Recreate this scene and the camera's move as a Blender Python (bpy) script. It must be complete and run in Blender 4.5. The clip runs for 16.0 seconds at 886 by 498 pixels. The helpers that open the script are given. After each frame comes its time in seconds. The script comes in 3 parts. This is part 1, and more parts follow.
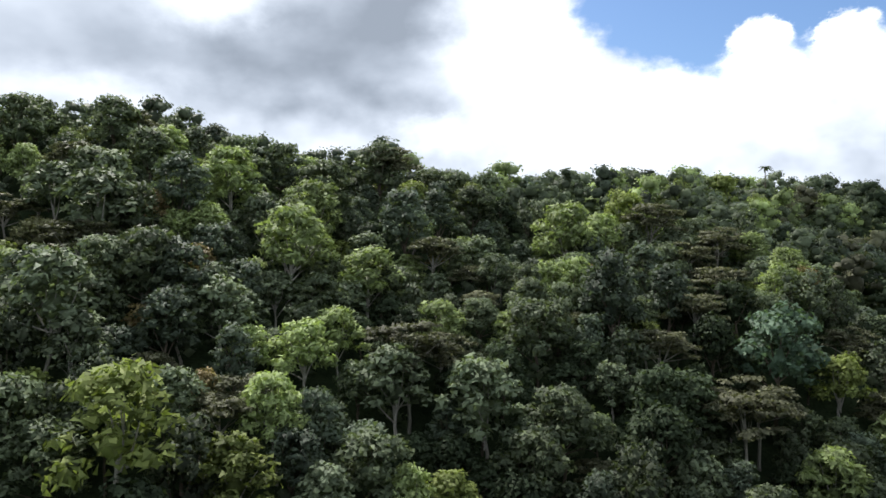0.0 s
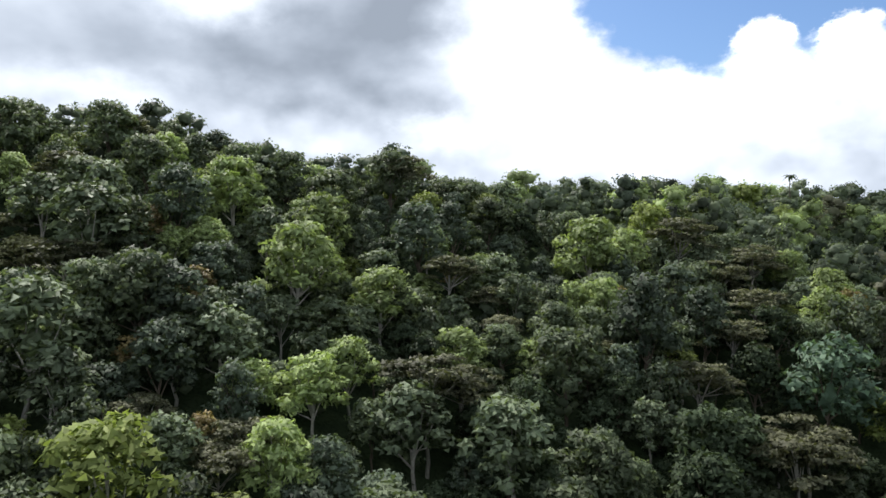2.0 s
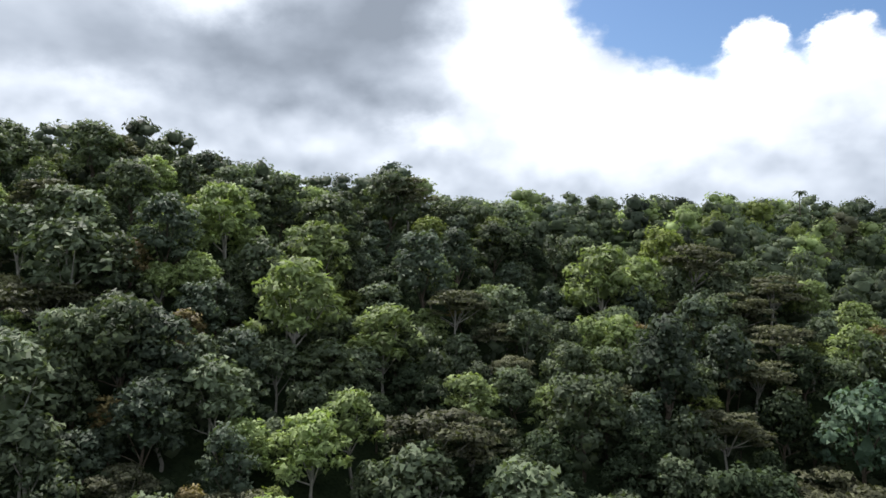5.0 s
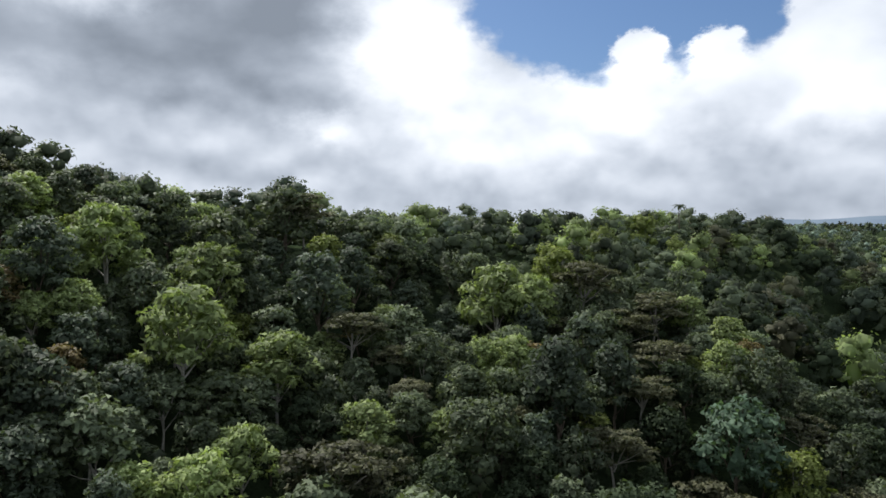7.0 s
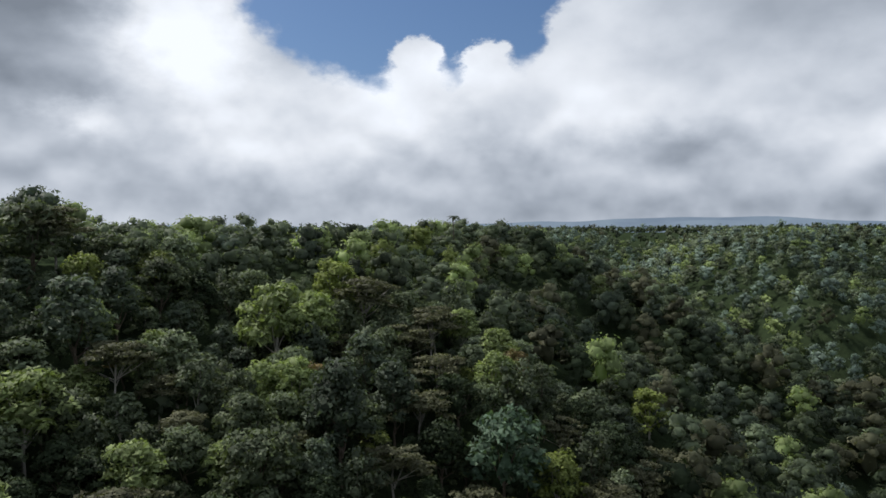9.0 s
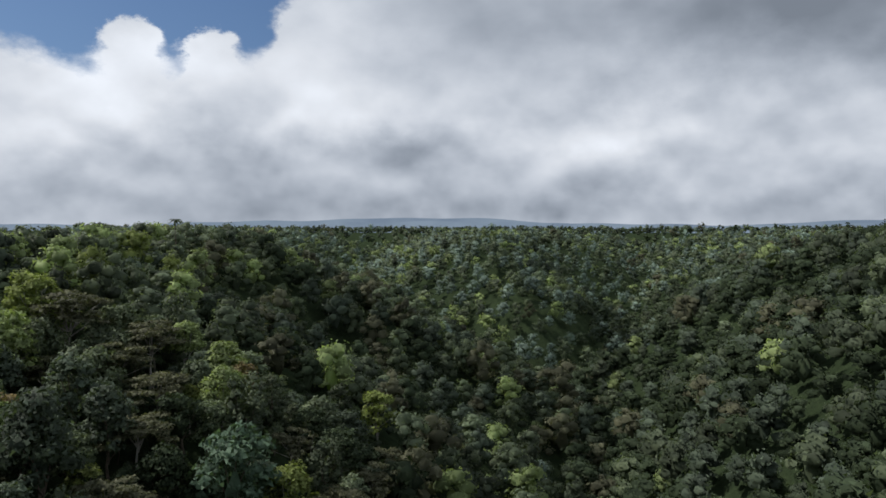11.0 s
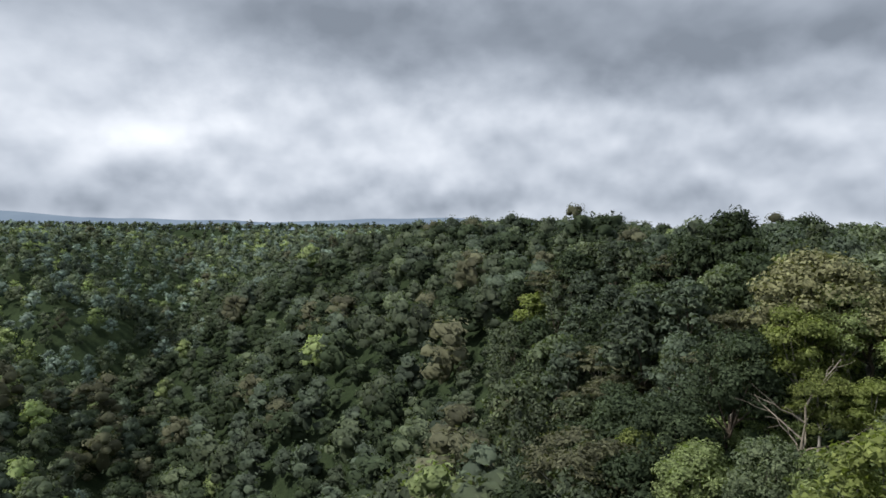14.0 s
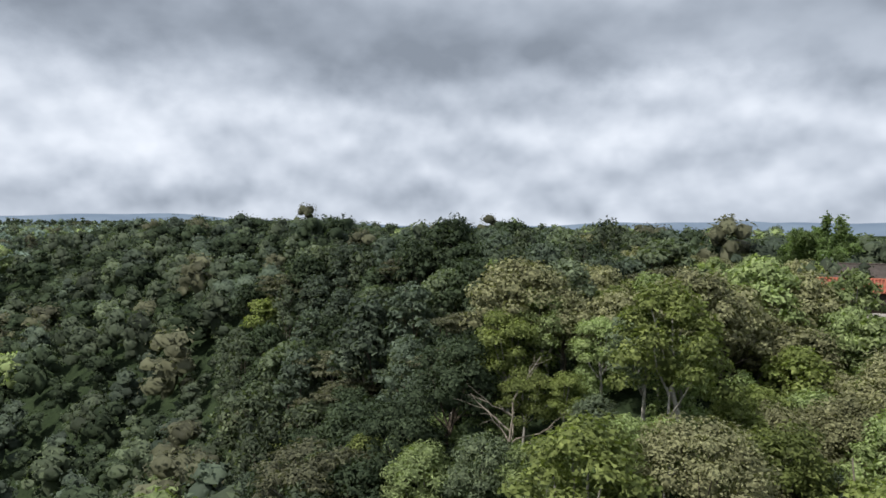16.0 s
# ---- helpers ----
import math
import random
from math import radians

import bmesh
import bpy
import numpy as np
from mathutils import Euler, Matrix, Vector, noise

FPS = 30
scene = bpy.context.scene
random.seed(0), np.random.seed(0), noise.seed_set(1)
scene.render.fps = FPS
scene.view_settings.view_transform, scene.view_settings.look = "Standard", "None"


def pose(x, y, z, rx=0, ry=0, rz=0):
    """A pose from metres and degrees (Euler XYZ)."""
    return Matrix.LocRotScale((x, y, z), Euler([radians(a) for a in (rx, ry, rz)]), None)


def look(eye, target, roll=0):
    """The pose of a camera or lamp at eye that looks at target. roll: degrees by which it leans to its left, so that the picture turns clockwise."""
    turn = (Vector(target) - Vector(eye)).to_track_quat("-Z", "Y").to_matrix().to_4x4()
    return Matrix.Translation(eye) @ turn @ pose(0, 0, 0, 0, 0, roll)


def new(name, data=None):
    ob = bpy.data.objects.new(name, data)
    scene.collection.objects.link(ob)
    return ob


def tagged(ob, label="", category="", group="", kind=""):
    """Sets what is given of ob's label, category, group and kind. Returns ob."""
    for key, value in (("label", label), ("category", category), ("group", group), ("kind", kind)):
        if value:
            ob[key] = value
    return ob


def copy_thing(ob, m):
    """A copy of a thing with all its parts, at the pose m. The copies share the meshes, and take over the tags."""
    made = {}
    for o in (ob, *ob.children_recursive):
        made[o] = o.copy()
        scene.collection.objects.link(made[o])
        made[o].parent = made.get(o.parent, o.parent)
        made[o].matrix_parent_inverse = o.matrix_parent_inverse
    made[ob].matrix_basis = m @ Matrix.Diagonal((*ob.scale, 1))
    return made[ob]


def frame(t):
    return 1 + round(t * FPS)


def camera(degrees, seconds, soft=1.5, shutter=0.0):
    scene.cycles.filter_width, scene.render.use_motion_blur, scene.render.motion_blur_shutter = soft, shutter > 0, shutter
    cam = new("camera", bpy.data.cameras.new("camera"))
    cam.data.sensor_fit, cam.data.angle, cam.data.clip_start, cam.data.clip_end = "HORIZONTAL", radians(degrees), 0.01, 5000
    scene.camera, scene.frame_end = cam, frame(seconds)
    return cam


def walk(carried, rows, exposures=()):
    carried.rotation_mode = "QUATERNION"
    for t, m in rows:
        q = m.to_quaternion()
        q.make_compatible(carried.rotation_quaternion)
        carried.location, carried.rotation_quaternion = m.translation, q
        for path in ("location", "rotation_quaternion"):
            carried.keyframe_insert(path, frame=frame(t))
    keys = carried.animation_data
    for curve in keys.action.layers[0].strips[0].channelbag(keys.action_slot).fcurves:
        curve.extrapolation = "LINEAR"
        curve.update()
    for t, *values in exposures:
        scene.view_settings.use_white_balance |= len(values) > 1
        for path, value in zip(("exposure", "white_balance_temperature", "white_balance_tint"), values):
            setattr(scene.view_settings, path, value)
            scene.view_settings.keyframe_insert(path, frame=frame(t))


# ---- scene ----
cam = camera(63.7, 16.0, soft=1.6)
METRES, EYE, TILT, LEAN, TURN = 35.0, 60.0, -0.6, 0.3, 0.0
ROWS = [
    (0.0, 0.0, 0.0, 0.0, 0.0, 0.0, 0.0),
    (0.5, -0.0175, 0.0686, 0.0252, 0.05, -0.02, -0.11),
    (1.0, -0.0371, 0.1376, 0.0507, 0.09, -0.06, -0.22),
    (1.5, -0.0581, 0.206, 0.0776, 0.13, -0.09, -0.31),
    (2.0, -0.0808, 0.2747, 0.1041, 0.16, -0.1, -0.38),
    (2.5, -0.1041, 0.3432, 0.1307, 0.2, -0.11, -0.44),
    (3.0, -0.1292, 0.4108, 0.1592, 0.2, -0.12, -0.45),
    (3.5, -0.1443, 0.4595, 0.1877, 0.21, -0.13, -0.49),
    (6.0, -0.1444, 0.5002, 0.3207, -2.58, -0.11, -0.44),
    (6.5, -0.1432, 0.498, 0.3478, -5.18, -0.09, -0.4),
    (7.0, -0.1434, 0.4964, 0.3766, -8.64, -0.09, -0.36),
    (7.5, -0.1436, 0.4957, 0.4029, -12.86, -0.06, -0.27),
    (8.0, -0.1425, 0.4925, 0.4315, -17.43, -0.06, -0.21),
    (10.5, -0.1496, 0.4846, 0.5225, -41.1, -0.05, 0.04),
    (11.0, -0.1521, 0.4814, 0.5345, -47.52, -0.1, 0.06),
    (11.5, -0.1537, 0.4791, 0.5465, -53.91, -0.15, 0.08),
    (12.0, -0.1576, 0.4745, 0.5611, -60.32, -0.24, 0.11),
    (12.5, -0.1609, 0.4711, 0.5739, -66.61, -0.31, 0.16),
    (13.0, -0.1646, 0.4703, 0.5848, -72.01, -0.4, 0.26),
    (13.5, -0.1591, 0.4669, 0.5935, -77.27, -0.5, 0.37),
    (14.0, -0.1614, 0.4662, 0.6037, -82.59, -0.61, 0.43),
    (14.5, -0.163, 0.4652, 0.6151, -87.91, -0.73, 0.5),
    (15.0, -0.1626, 0.4637, 0.6247, -93.22, -0.84, 0.53),
    (15.5, -0.1627, 0.4614, 0.6348, -98.51, -0.94, 0.54),
    (16.0, -0.1627, 0.4599, 0.6458, -103.84, -1.08, 0.6),
]
walk(cam, [(t, pose(0, 0, EYE, TILT, LEAN, TURN) @ pose(METRES * x, METRES * y, METRES * z, 90 + pitch, roll, yaw)) for t, x, y, z, yaw, pitch, roll in ROWS],
     exposures=[(0.0, 0.6), (3.5, 0.55), (7.0, 0.1), (8.2, -0.1), (10.5, -0.32), (12.5, -0.22), (14.5, 0.04), (16.0, 0.1)])

# ---- daylight: broken cloud, high sun ahead ----
SUN_AZ, SUN_EL = -24.0, 51.0        # degrees to the right of +y, degrees up

sun_data = bpy.data.lights.new("sun", "SUN")
sun_data.energy, sun_data.angle, sun_data.color = 3.8, radians(1.5), (1.0, 0.965, 0.92)
sun = new("sun", sun_data)
sa, se = radians(SUN_AZ), radians(SUN_EL)
sun.matrix_world = look((0, 0, 300), Vector((0, 0, 300)) - Vector((math.sin(sa) * math.cos(se), math.cos(sa) * math.cos(se), math.sin(se))))

world = bpy.data.worlds.new("sky")
scene.world = world
world.use_nodes = True
WN, WL = world.node_tree.nodes, world.node_tree.links
WN.clear()


def wm(op, a, b=None, c=None, clamp=False):
    """A math node of the sky; returns its output."""
    n = WN.new("ShaderNodeMath")
    n.operation, n.use_clamp = op, clamp
    for i, v in enumerate((a, b, c)):
        if v is None:
            continue
        if isinstance(v, (int, float)):
            n.inputs[i].default_value = v
        else:
            WL.new(v, n.inputs[i])
    return n.outputs[0]


def wnoise(vec, scale, detail, rough=0.55):
    n = WN.new("ShaderNodeTexNoise")
    n.inputs["Scale"].default_value, n.inputs["Detail"].default_value, n.inputs["Roughness"].default_value = scale, detail, rough
    WL.new(vec, n.inputs["Vector"])
    return n


def wrange(v, a, b, c, d, smooth=True):
    n = WN.new("ShaderNodeMapRange")
    n.interpolation_type = "SMOOTHSTEP" if smooth else "LINEAR"
    for i, x in enumerate((a, b, c, d)):
        n.inputs[i + 1].default_value = x
    WL.new(v, n.inputs[0])
    return n.outputs[0]


coord = WN.new("ShaderNodeTexCoord")
stretch = WN.new("ShaderNodeMapping")
stretch.inputs["Scale"].default_value = (1, 1, 1.5)
WL.new(coord.outputs["Generated"], stretch.inputs["Vector"])
way = stretch.outputs["Vector"]
parts = WN.new("ShaderNodeSeparateXYZ")
WL.new(coord.outputs["Generated"], parts.inputs[0])
azim = wm("MULTIPLY", wm("ARCTAN2", parts.outputs[0], parts.outputs[1]), 57.2958)
elev = wm("MULTIPLY", wm("ARCSINE", parts.outputs[2]), 57.2958)
warp_big = WN.new("ShaderNodeSeparateXYZ")
WL.new(wnoise(way, 5.0, 3).outputs["Color"], warp_big.inputs[0])
warp_small = WN.new("ShaderNodeSeparateXYZ")
WL.new(wnoise(way, 19.0, 6, 0.6).outputs["Color"], warp_small.inputs[0])


def warped(base, k, big, small):
    a = wm("MULTIPLY_ADD", wm("SUBTRACT", warp_big.outputs[k], 0.5), big, base)
    return wm("MULTIPLY_ADD", wm("SUBTRACT", warp_small.outputs[k], 0.5), small, a)


soft_az, soft_el = warped(azim, 0, 9.0, 5.0), warped(elev, 1, 5.0, 3.0)
crisp_az, crisp_el = warped(azim, 0, 2.0, 4.5), warped(elev, 1, 1.0, 3.5)


def blob(az, el, a0, e0, ra, re):
    """A soft round patch of the cloud field: 1 in its middle."""
    u = wm("MULTIPLY", wm("SUBTRACT", az, a0), 1 / ra)
    v = wm("MULTIPLY", wm("SUBTRACT", el, e0), 1 / re)
    return wm("EXPONENT", wm("MULTIPLY", wm("MULTIPLY_ADD", u, u, wm("MULTIPLY", v, v)), -1.0))


# brightness of the clouds: white cumulus, grey bases
CLOUDS = [  # azimuth, elevation, radii, gain
    (-12, 13.0, 14, 4.5, -0.33), (-6, 18, 12, 4.0, -0.20), (-33, 16, 9, 4, -0.06), (-19, 17.5, 3.5, 2.0, 0.35), (-1, 8.6, 3, 1.0, 0.30),
    (-27, 10.5, 6, 1.6, 0.25), (6.5, 15, 5.0, 6, 0.60), (16, 9, 9, 4, 0.30), (25, 13.5, 6, 3.5, 0.35), (38, 15, 6, 6, 0.18),
    (43, 6.5, 7, 2.0, -0.22), (30, 5, 8, 2.0, -0.12), (70, 16, 18, 4.5, -0.34), (100, 16, 26, 4.5, -0.20), (62, 8, 5, 2, 0.18),
    (80, 7.5, 8, 2.4, 0.14), (95, 8, 6, 2.5, 0.12), (122, 10, 9, 3.0, 0.24), (60, 2.5, 60, 1.3, -0.10), (140, 15, 14, 6, -0.15), (38, 11, 14, 5, 0.12), (58, 11, 26, 8, 0.14), (112, 13, 20, 5, -0.10),
]
flatten = WN.new("ShaderNodeMapping")        # heaps of cloud, flatter than wide
flatten.inputs["Scale"].default_value = (1, 1, 1.7)
WL.new(coord.outputs["Generated"], flatten.inputs["Vector"])
lift = WN.new("ShaderNodeMapping")           # the same a little higher: lit tops, grey undersides
lift.inputs["Scale"].default_value, lift.inputs["Location"].default_value = (1, 1, 1.7), (0, 0, 0.05)
WL.new(coord.outputs["Generated"], lift.inputs["Vector"])
heap, heap_over = wnoise(flatten.outputs[0], 6.0, 4, 0.42).outputs["Fac"], wnoise(lift.outputs[0], 6.0, 4, 0.42).outputs["Fac"]
bright = wm("ADD", wm("MULTIPLY", wm("SUBTRACT", wnoise(way, 4.0, 4, 0.5).outputs["Fac"], 0.5), 0.32), 0.64)
bright = wm("MULTIPLY_ADD", wm("SUBTRACT", heap, 0.5), 0.26, bright)
bright = wm("MULTIPLY_ADD", wm("SUBTRACT", heap, heap_over), 0.36, bright)
puff_base = WN.new("ShaderNodeMapping")
puff_base.inputs["Scale"].default_value = (1, 1, 1.25)
WL.new(coord.outputs["Generated"], puff_base.inputs["Vector"])
puff_lift = WN.new("ShaderNodeMapping")
puff_lift.inputs["Scale"].default_value, puff_lift.inputs["Location"].default_value = (1, 1, 1.25), (0, 0, 0.03)
WL.new(coord.outputs["Generated"], puff_lift.inputs["Vector"])
puff = wm("SUBTRACT", wnoise(puff_base.outputs[0], 13.0, 3, 0.4).outputs["Fac"], wnoise(puff_lift.outputs[0], 13.0, 3, 0.4).outputs["Fac"])
bright = wm("MULTIPLY_ADD", wm("MULTIPLY", puff, wrange(elev, 8.0, 15.0, 0.60, 0.08)), 1.0, bright)     # small heaps low in the sky
for a0, e0, ra, re, gain in CLOUDS:
    bright = wm("MULTIPLY_ADD", blob(soft_az, soft_el, a0, e0, ra, re), gain, bright)
bright = wm("MINIMUM", wm("MAXIMUM", bright, 0.30), 1.15)

# the open blue
gap = blob(crisp_az, crisp_el, 23.5, 20.6, 16.5, 10.6)
for a0, e0, ra, re, gain in [(23.8, 14.8, 2.1, 2.4, -0.5), (29.3, 14.2, 1.5, 2.2, -0.4), (38, 15, 3, 4, -0.3)]:
    gap = wm("MULTIPLY_ADD", blob(crisp_az, crisp_el, a0, e0, ra, re), gain, gap)
blue_mask = wrange(gap, 0.44, 0.56, 0, 1)

tint = WN.new("ShaderNodeValToRGB")
tint.color_ramp.elements[0].position, tint.color_ramp.elements[0].color = 0.2, (0.80, 0.94, 1.16, 1)
tint.color_ramp.elements[1].position, tint.color_ramp.elements[1].color = 0.95, (0.95, 1.0, 1.085, 1)
WL.new(bright, tint.inputs[0])
cloud = WN.new("ShaderNodeVectorMath")
cloud.operation = "SCALE"
WL.new(tint.outputs[0], cloud.inputs[0])
WL.new(bright, cloud.inputs["Scale"])

clear = WN.new("ShaderNodeTexSky")
clear.sky_type, clear.sun_disc = "NISHITA", False
clear.sun_elevation, clear.sun_rotation = radians(SUN_EL), radians(SUN_AZ)
clear_dim = WN.new("ShaderNodeVectorMath")
clear_dim.operation = "MULTIPLY"
clear_dim.inputs[1].default_value = (0.056, 0.070, 0.088)
WL.new(clear.outputs[0], clear_dim.inputs[0])
mixed = WN.new("ShaderNodeMix")
mixed.data_type = "RGBA"
WL.new(blue_mask, mixed.inputs[0])
WL.new(cloud.outputs[0], mixed.inputs[6])
WL.new(clear_dim.outputs[0], mixed.inputs[7])
back = WN.new("ShaderNodeBackground")
back.inputs["Strength"].default_value = 1.0
WL.new(mixed.outputs[2], back.inputs[0])
WL.new(back.outputs[0], WN.new("ShaderNodeOutputWorld").inputs[0])


# ---- materials ----
def node_material(name):
    m = bpy.data.materials.new(name)
    m.use_nodes = True
    m.node_tree.nodes.clear()
    return m, m.node_tree.nodes, m.node_tree.links


def mix_colour(N, L, fac, a, b, blend="MIX"):
    n = N.new("ShaderNodeMix")
    n.data_type, n.blend_type = "RGBA", blend
    for i, v in ((0, fac), (6, a), (7, b)):
        if isinstance(v, (int, float)):
            n.inputs[i].default_value = v
        elif isinstance(v, tuple):
            n.inputs[i].default_value = (*v, 1)
        else:
            L.new(v, n.inputs[i])
    return n.outputs[2]


def noise_fac(N, L, scale, detail=3, lo=0.35, hi=0.65):
    tc = N.new("ShaderNodeTexCoord")
    n = N.new("ShaderNodeTexNoise")
    n.inputs["Scale"].default_value, n.inputs["Detail"].default_value = scale, detail
    L.new(tc.outputs["Object"], n.inputs["Vector"])
    r = N.new("ShaderNodeMapRange")
    r.inputs[1].default_value, r.inputs[2].default_value = lo, hi
    L.new(n.outputs["Fac"], r.inputs[0])
    return r.outputs[0]


def leaf_material(name, dark, mid, light, gloss=0.35, through_light=0.3, joined=False):
    """Foliage: each tree, each branch end and each leaf has its own tone."""
    m, N, L = node_material(name)
    if joined:
        tone = N.new("ShaderNodeAttribute")
        tone.attribute_name = "tone"
        tree = tone.outputs["Fac"]
    else:
        tree = N.new("ShaderNodeObjectInfo").outputs["Random"]
    island = N.new("ShaderNodeNewGeometry").outputs["Random Per Island"]
    c = mix_colour(N, L, tree, dark, mid)
    c = mix_colour(N, L, noise_fac(N, L, 0.55), c, mid)
    vary = N.new("ShaderNodeMapRange")
    vary.inputs[3].default_value, vary.inputs[4].default_value = 0.70, 1.30
    L.new(tree, vary.inputs[0])
    grey = N.new("ShaderNodeCombineColor")
    for q in range(3):
        L.new(vary.outputs[0], grey.inputs[q])
    c = mix_colour(N, L, 1.0, c, grey.outputs[0], "MULTIPLY")
    patch = N.new("ShaderNodeMath")
    patch.operation = "MULTIPLY"
    L.new(island, patch.inputs[0])
    L.new(noise_fac(N, L, 0.23, 2), patch.inputs[1])
    fleck = N.new("ShaderNodeMath")
    fleck.operation = "MULTIPLY"
    fleck.inputs[1].default_value = 0.5 if joined else 0.8
    L.new(patch.outputs[0], fleck.inputs[0])
    c = mix_colour(N, L, fleck.outputs[0], c, light)
    each = N.new("ShaderNodeMapRange")
    each.inputs[3].default_value, each.inputs[4].default_value = 0.62, 1.38
    L.new(island, each.inputs[0])
    leaf_grey = N.new("ShaderNodeCombineColor")
    for q in range(3):
        L.new(each.outputs[0], leaf_grey.inputs[q])
    c = mix_colour(N, L, 1.0, c, leaf_grey.outputs[0], "MULTIPLY")
    bsdf = N.new("ShaderNodeBsdfPrincipled")
    bsdf.inputs["Roughness"].default_value = 0.6
    bsdf.inputs["Specular IOR Level"].default_value = gloss
    L.new(c, bsdf.inputs["Base Color"])
    tr = N.new("ShaderNodeBsdfTranslucent")
    warm = mix_colour(N, L, 1.0, c, (1.35, 1.5, 0.75), "MULTIPLY")
    L.new(warm, tr.inputs["Color"])
    mx = N.new("ShaderNodeMixShader")
    mx.inputs[0].default_value = through_light
    L.new(bsdf.outputs[0], mx.inputs[1])
    L.new(tr.outputs[0], mx.inputs[2])
    L.new(mx.outputs[0], N.new("ShaderNodeOutputMaterial").inputs[0])
    return m


def plain_material(name, a, b, rough=0.85, scale=2.0, bump=0.3, bump_scale=8.0, metal=0.0, gloss=0.3):
    """A rough surface in two tones with fine relief."""
    m, N, L = node_material(name)
    c = mix_colour(N, L, noise_fac(N, L, scale, 5, 0.3, 0.7), a, b)
    c = mix_colour(N, L, noise_fac(N, L, scale * 6, 3, 0.45, 0.8), c, tuple(v * 0.6 for v in a))
    bsdf = N.new("ShaderNodeBsdfPrincipled")
    bsdf.inputs["Roughness"].default_value, bsdf.inputs["Metallic"].default_value = rough, metal
    bsdf.inputs["Specular IOR Level"].default_value = gloss
    L.new(c, bsdf.inputs["Base Color"])
    bp = N.new("ShaderNodeBump")
    bp.inputs["Strength"].default_value, bp.inputs["Distance"].default_value = bump, 0.05
    L.new(noise_fac(N, L, bump_scale, 6, 0, 1), bp.inputs["Height"])
    L.new(bp.outputs[0], bsdf.inputs["Normal"])
    L.new(bsdf.outputs[0], N.new("ShaderNodeOutputMaterial").inputs[0])
    return m


PALETTE = {  # dark, mid, light leaf colours, gloss, light through the leaf
    "broadleaf": ((0.068, 0.086, 0.054), (0.102, 0.130, 0.077), (0.175, 0.204, 0.114), 0.10, 0.30),
    "greyleaf": ((0.088, 0.114, 0.072), (0.126, 0.158, 0.096), (0.200, 0.235, 0.138), 0.12, 0.25),
    "lime": ((0.111, 0.139, 0.046), (0.167, 0.202, 0.063), (0.251, 0.282, 0.095), 0.10, 0.33),
    # green darkened so that its colour carries the cloud shade on the slopes
    "shadeleaf": ((0.030, 0.044, 0.026), (0.046, 0.063, 0.036), (0.070, 0.092, 0.050), 0.04, 0.22),
    "umbrella": ((0.070, 0.073, 0.046), (0.104, 0.106, 0.064), (0.145, 0.150, 0.088), 0.10, 0.25),
    "tan": ((0.178, 0.181, 0.097), (0.226, 0.226, 0.120), (0.291, 0.290, 0.155), 0.08, 0.22),
    "vine": ((0.046, 0.060, 0.040), (0.073, 0.092, 0.058), (0.120, 0.142, 0.082), 0.10, 0.28),
    "round": ((0.055, 0.074, 0.052), (0.077, 0.101, 0.071), (0.120, 0.149, 0.095), 0.10, 0.26),
    "feather": ((0.160, 0.206, 0.092), (0.230, 0.286, 0.122), (0.334, 0.390, 0.178), 0.10, 0.32),
    "rust": ((0.150, 0.105, 0.049), (0.200, 0.150, 0.067), (0.200, 0.180, 0.079), 0.20, 0.28),
    # pale blue-grey greens: haze put into the far forest's leaf colour
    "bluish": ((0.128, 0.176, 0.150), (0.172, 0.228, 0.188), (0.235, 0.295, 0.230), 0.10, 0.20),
    "shrub": ((0.130, 0.177, 0.079), (0.204, 0.262, 0.110), (0.305, 0.363, 0.161), 0.10, 0.30),
}
LEAF = {k: leaf_material("leaf_" + k, *v) for k, v in PALETTE.items()}
# the near tree's own blue-green, without the haze tint of the far leaves
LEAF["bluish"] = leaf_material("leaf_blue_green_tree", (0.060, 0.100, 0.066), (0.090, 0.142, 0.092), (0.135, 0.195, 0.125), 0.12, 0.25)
LEAF_FAR = {k: leaf_material("far_leaf_" + k, *PALETTE[k], joined=True) for k in ("broadleaf", "greyleaf", "lime", "umbrella", "vine", "round", "feather", "shadeleaf", "bluish")}
BARK_PALE = plain_material("bark_pale", (0.30, 0.28, 0.24), (0.42, 0.40, 0.35), scale=3.0)
BARK_DARK = plain_material("bark_dark", (0.09, 0.07, 0.05), (0.16, 0.13, 0.10), scale=3.0)
SOIL = plain_material("forest_floor", (0.026, 0.038, 0.020), (0.044, 0.062, 0.030), rough=1.0, scale=0.35, bump=0.6, bump_scale=1.5, gloss=0.0)


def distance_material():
    """Far ranges; the haze of kilometres of air is painted on as glowing blue."""
    m, N, L = node_material("far_haze_blue")
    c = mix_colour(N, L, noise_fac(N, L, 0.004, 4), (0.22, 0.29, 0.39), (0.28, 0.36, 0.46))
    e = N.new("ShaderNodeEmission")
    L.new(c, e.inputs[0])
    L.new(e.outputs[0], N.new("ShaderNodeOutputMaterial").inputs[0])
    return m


HAZE_BLUE = distance_material()

# ---- the land: a plateau cut by a forked valley ----
CHANNELS = [  # axis of each stream bed: x, y, height of its floor
    [(-260, -50, 24), (-105, 12, 19), (-11, 43, 11), (47, 67, 6), (123, 85, 1), (173, 123, 1), (236, 146, 4), (266, 196, 6)],
    [(266, 196, 6), (270, 258, 9), (294, 364, 24), (391, 484, 39), (559, 641, 52), (760, 880, 80)],
    [(266, 196, 6), (330, 204, 9), (395, 217, 12), (482, 281, 19), (622, 326, 43), (800, 420, 66), (1000, 520, 86)],
    [(395, 217, 12), (413, 151, 30), (420, 60, 60)],
]
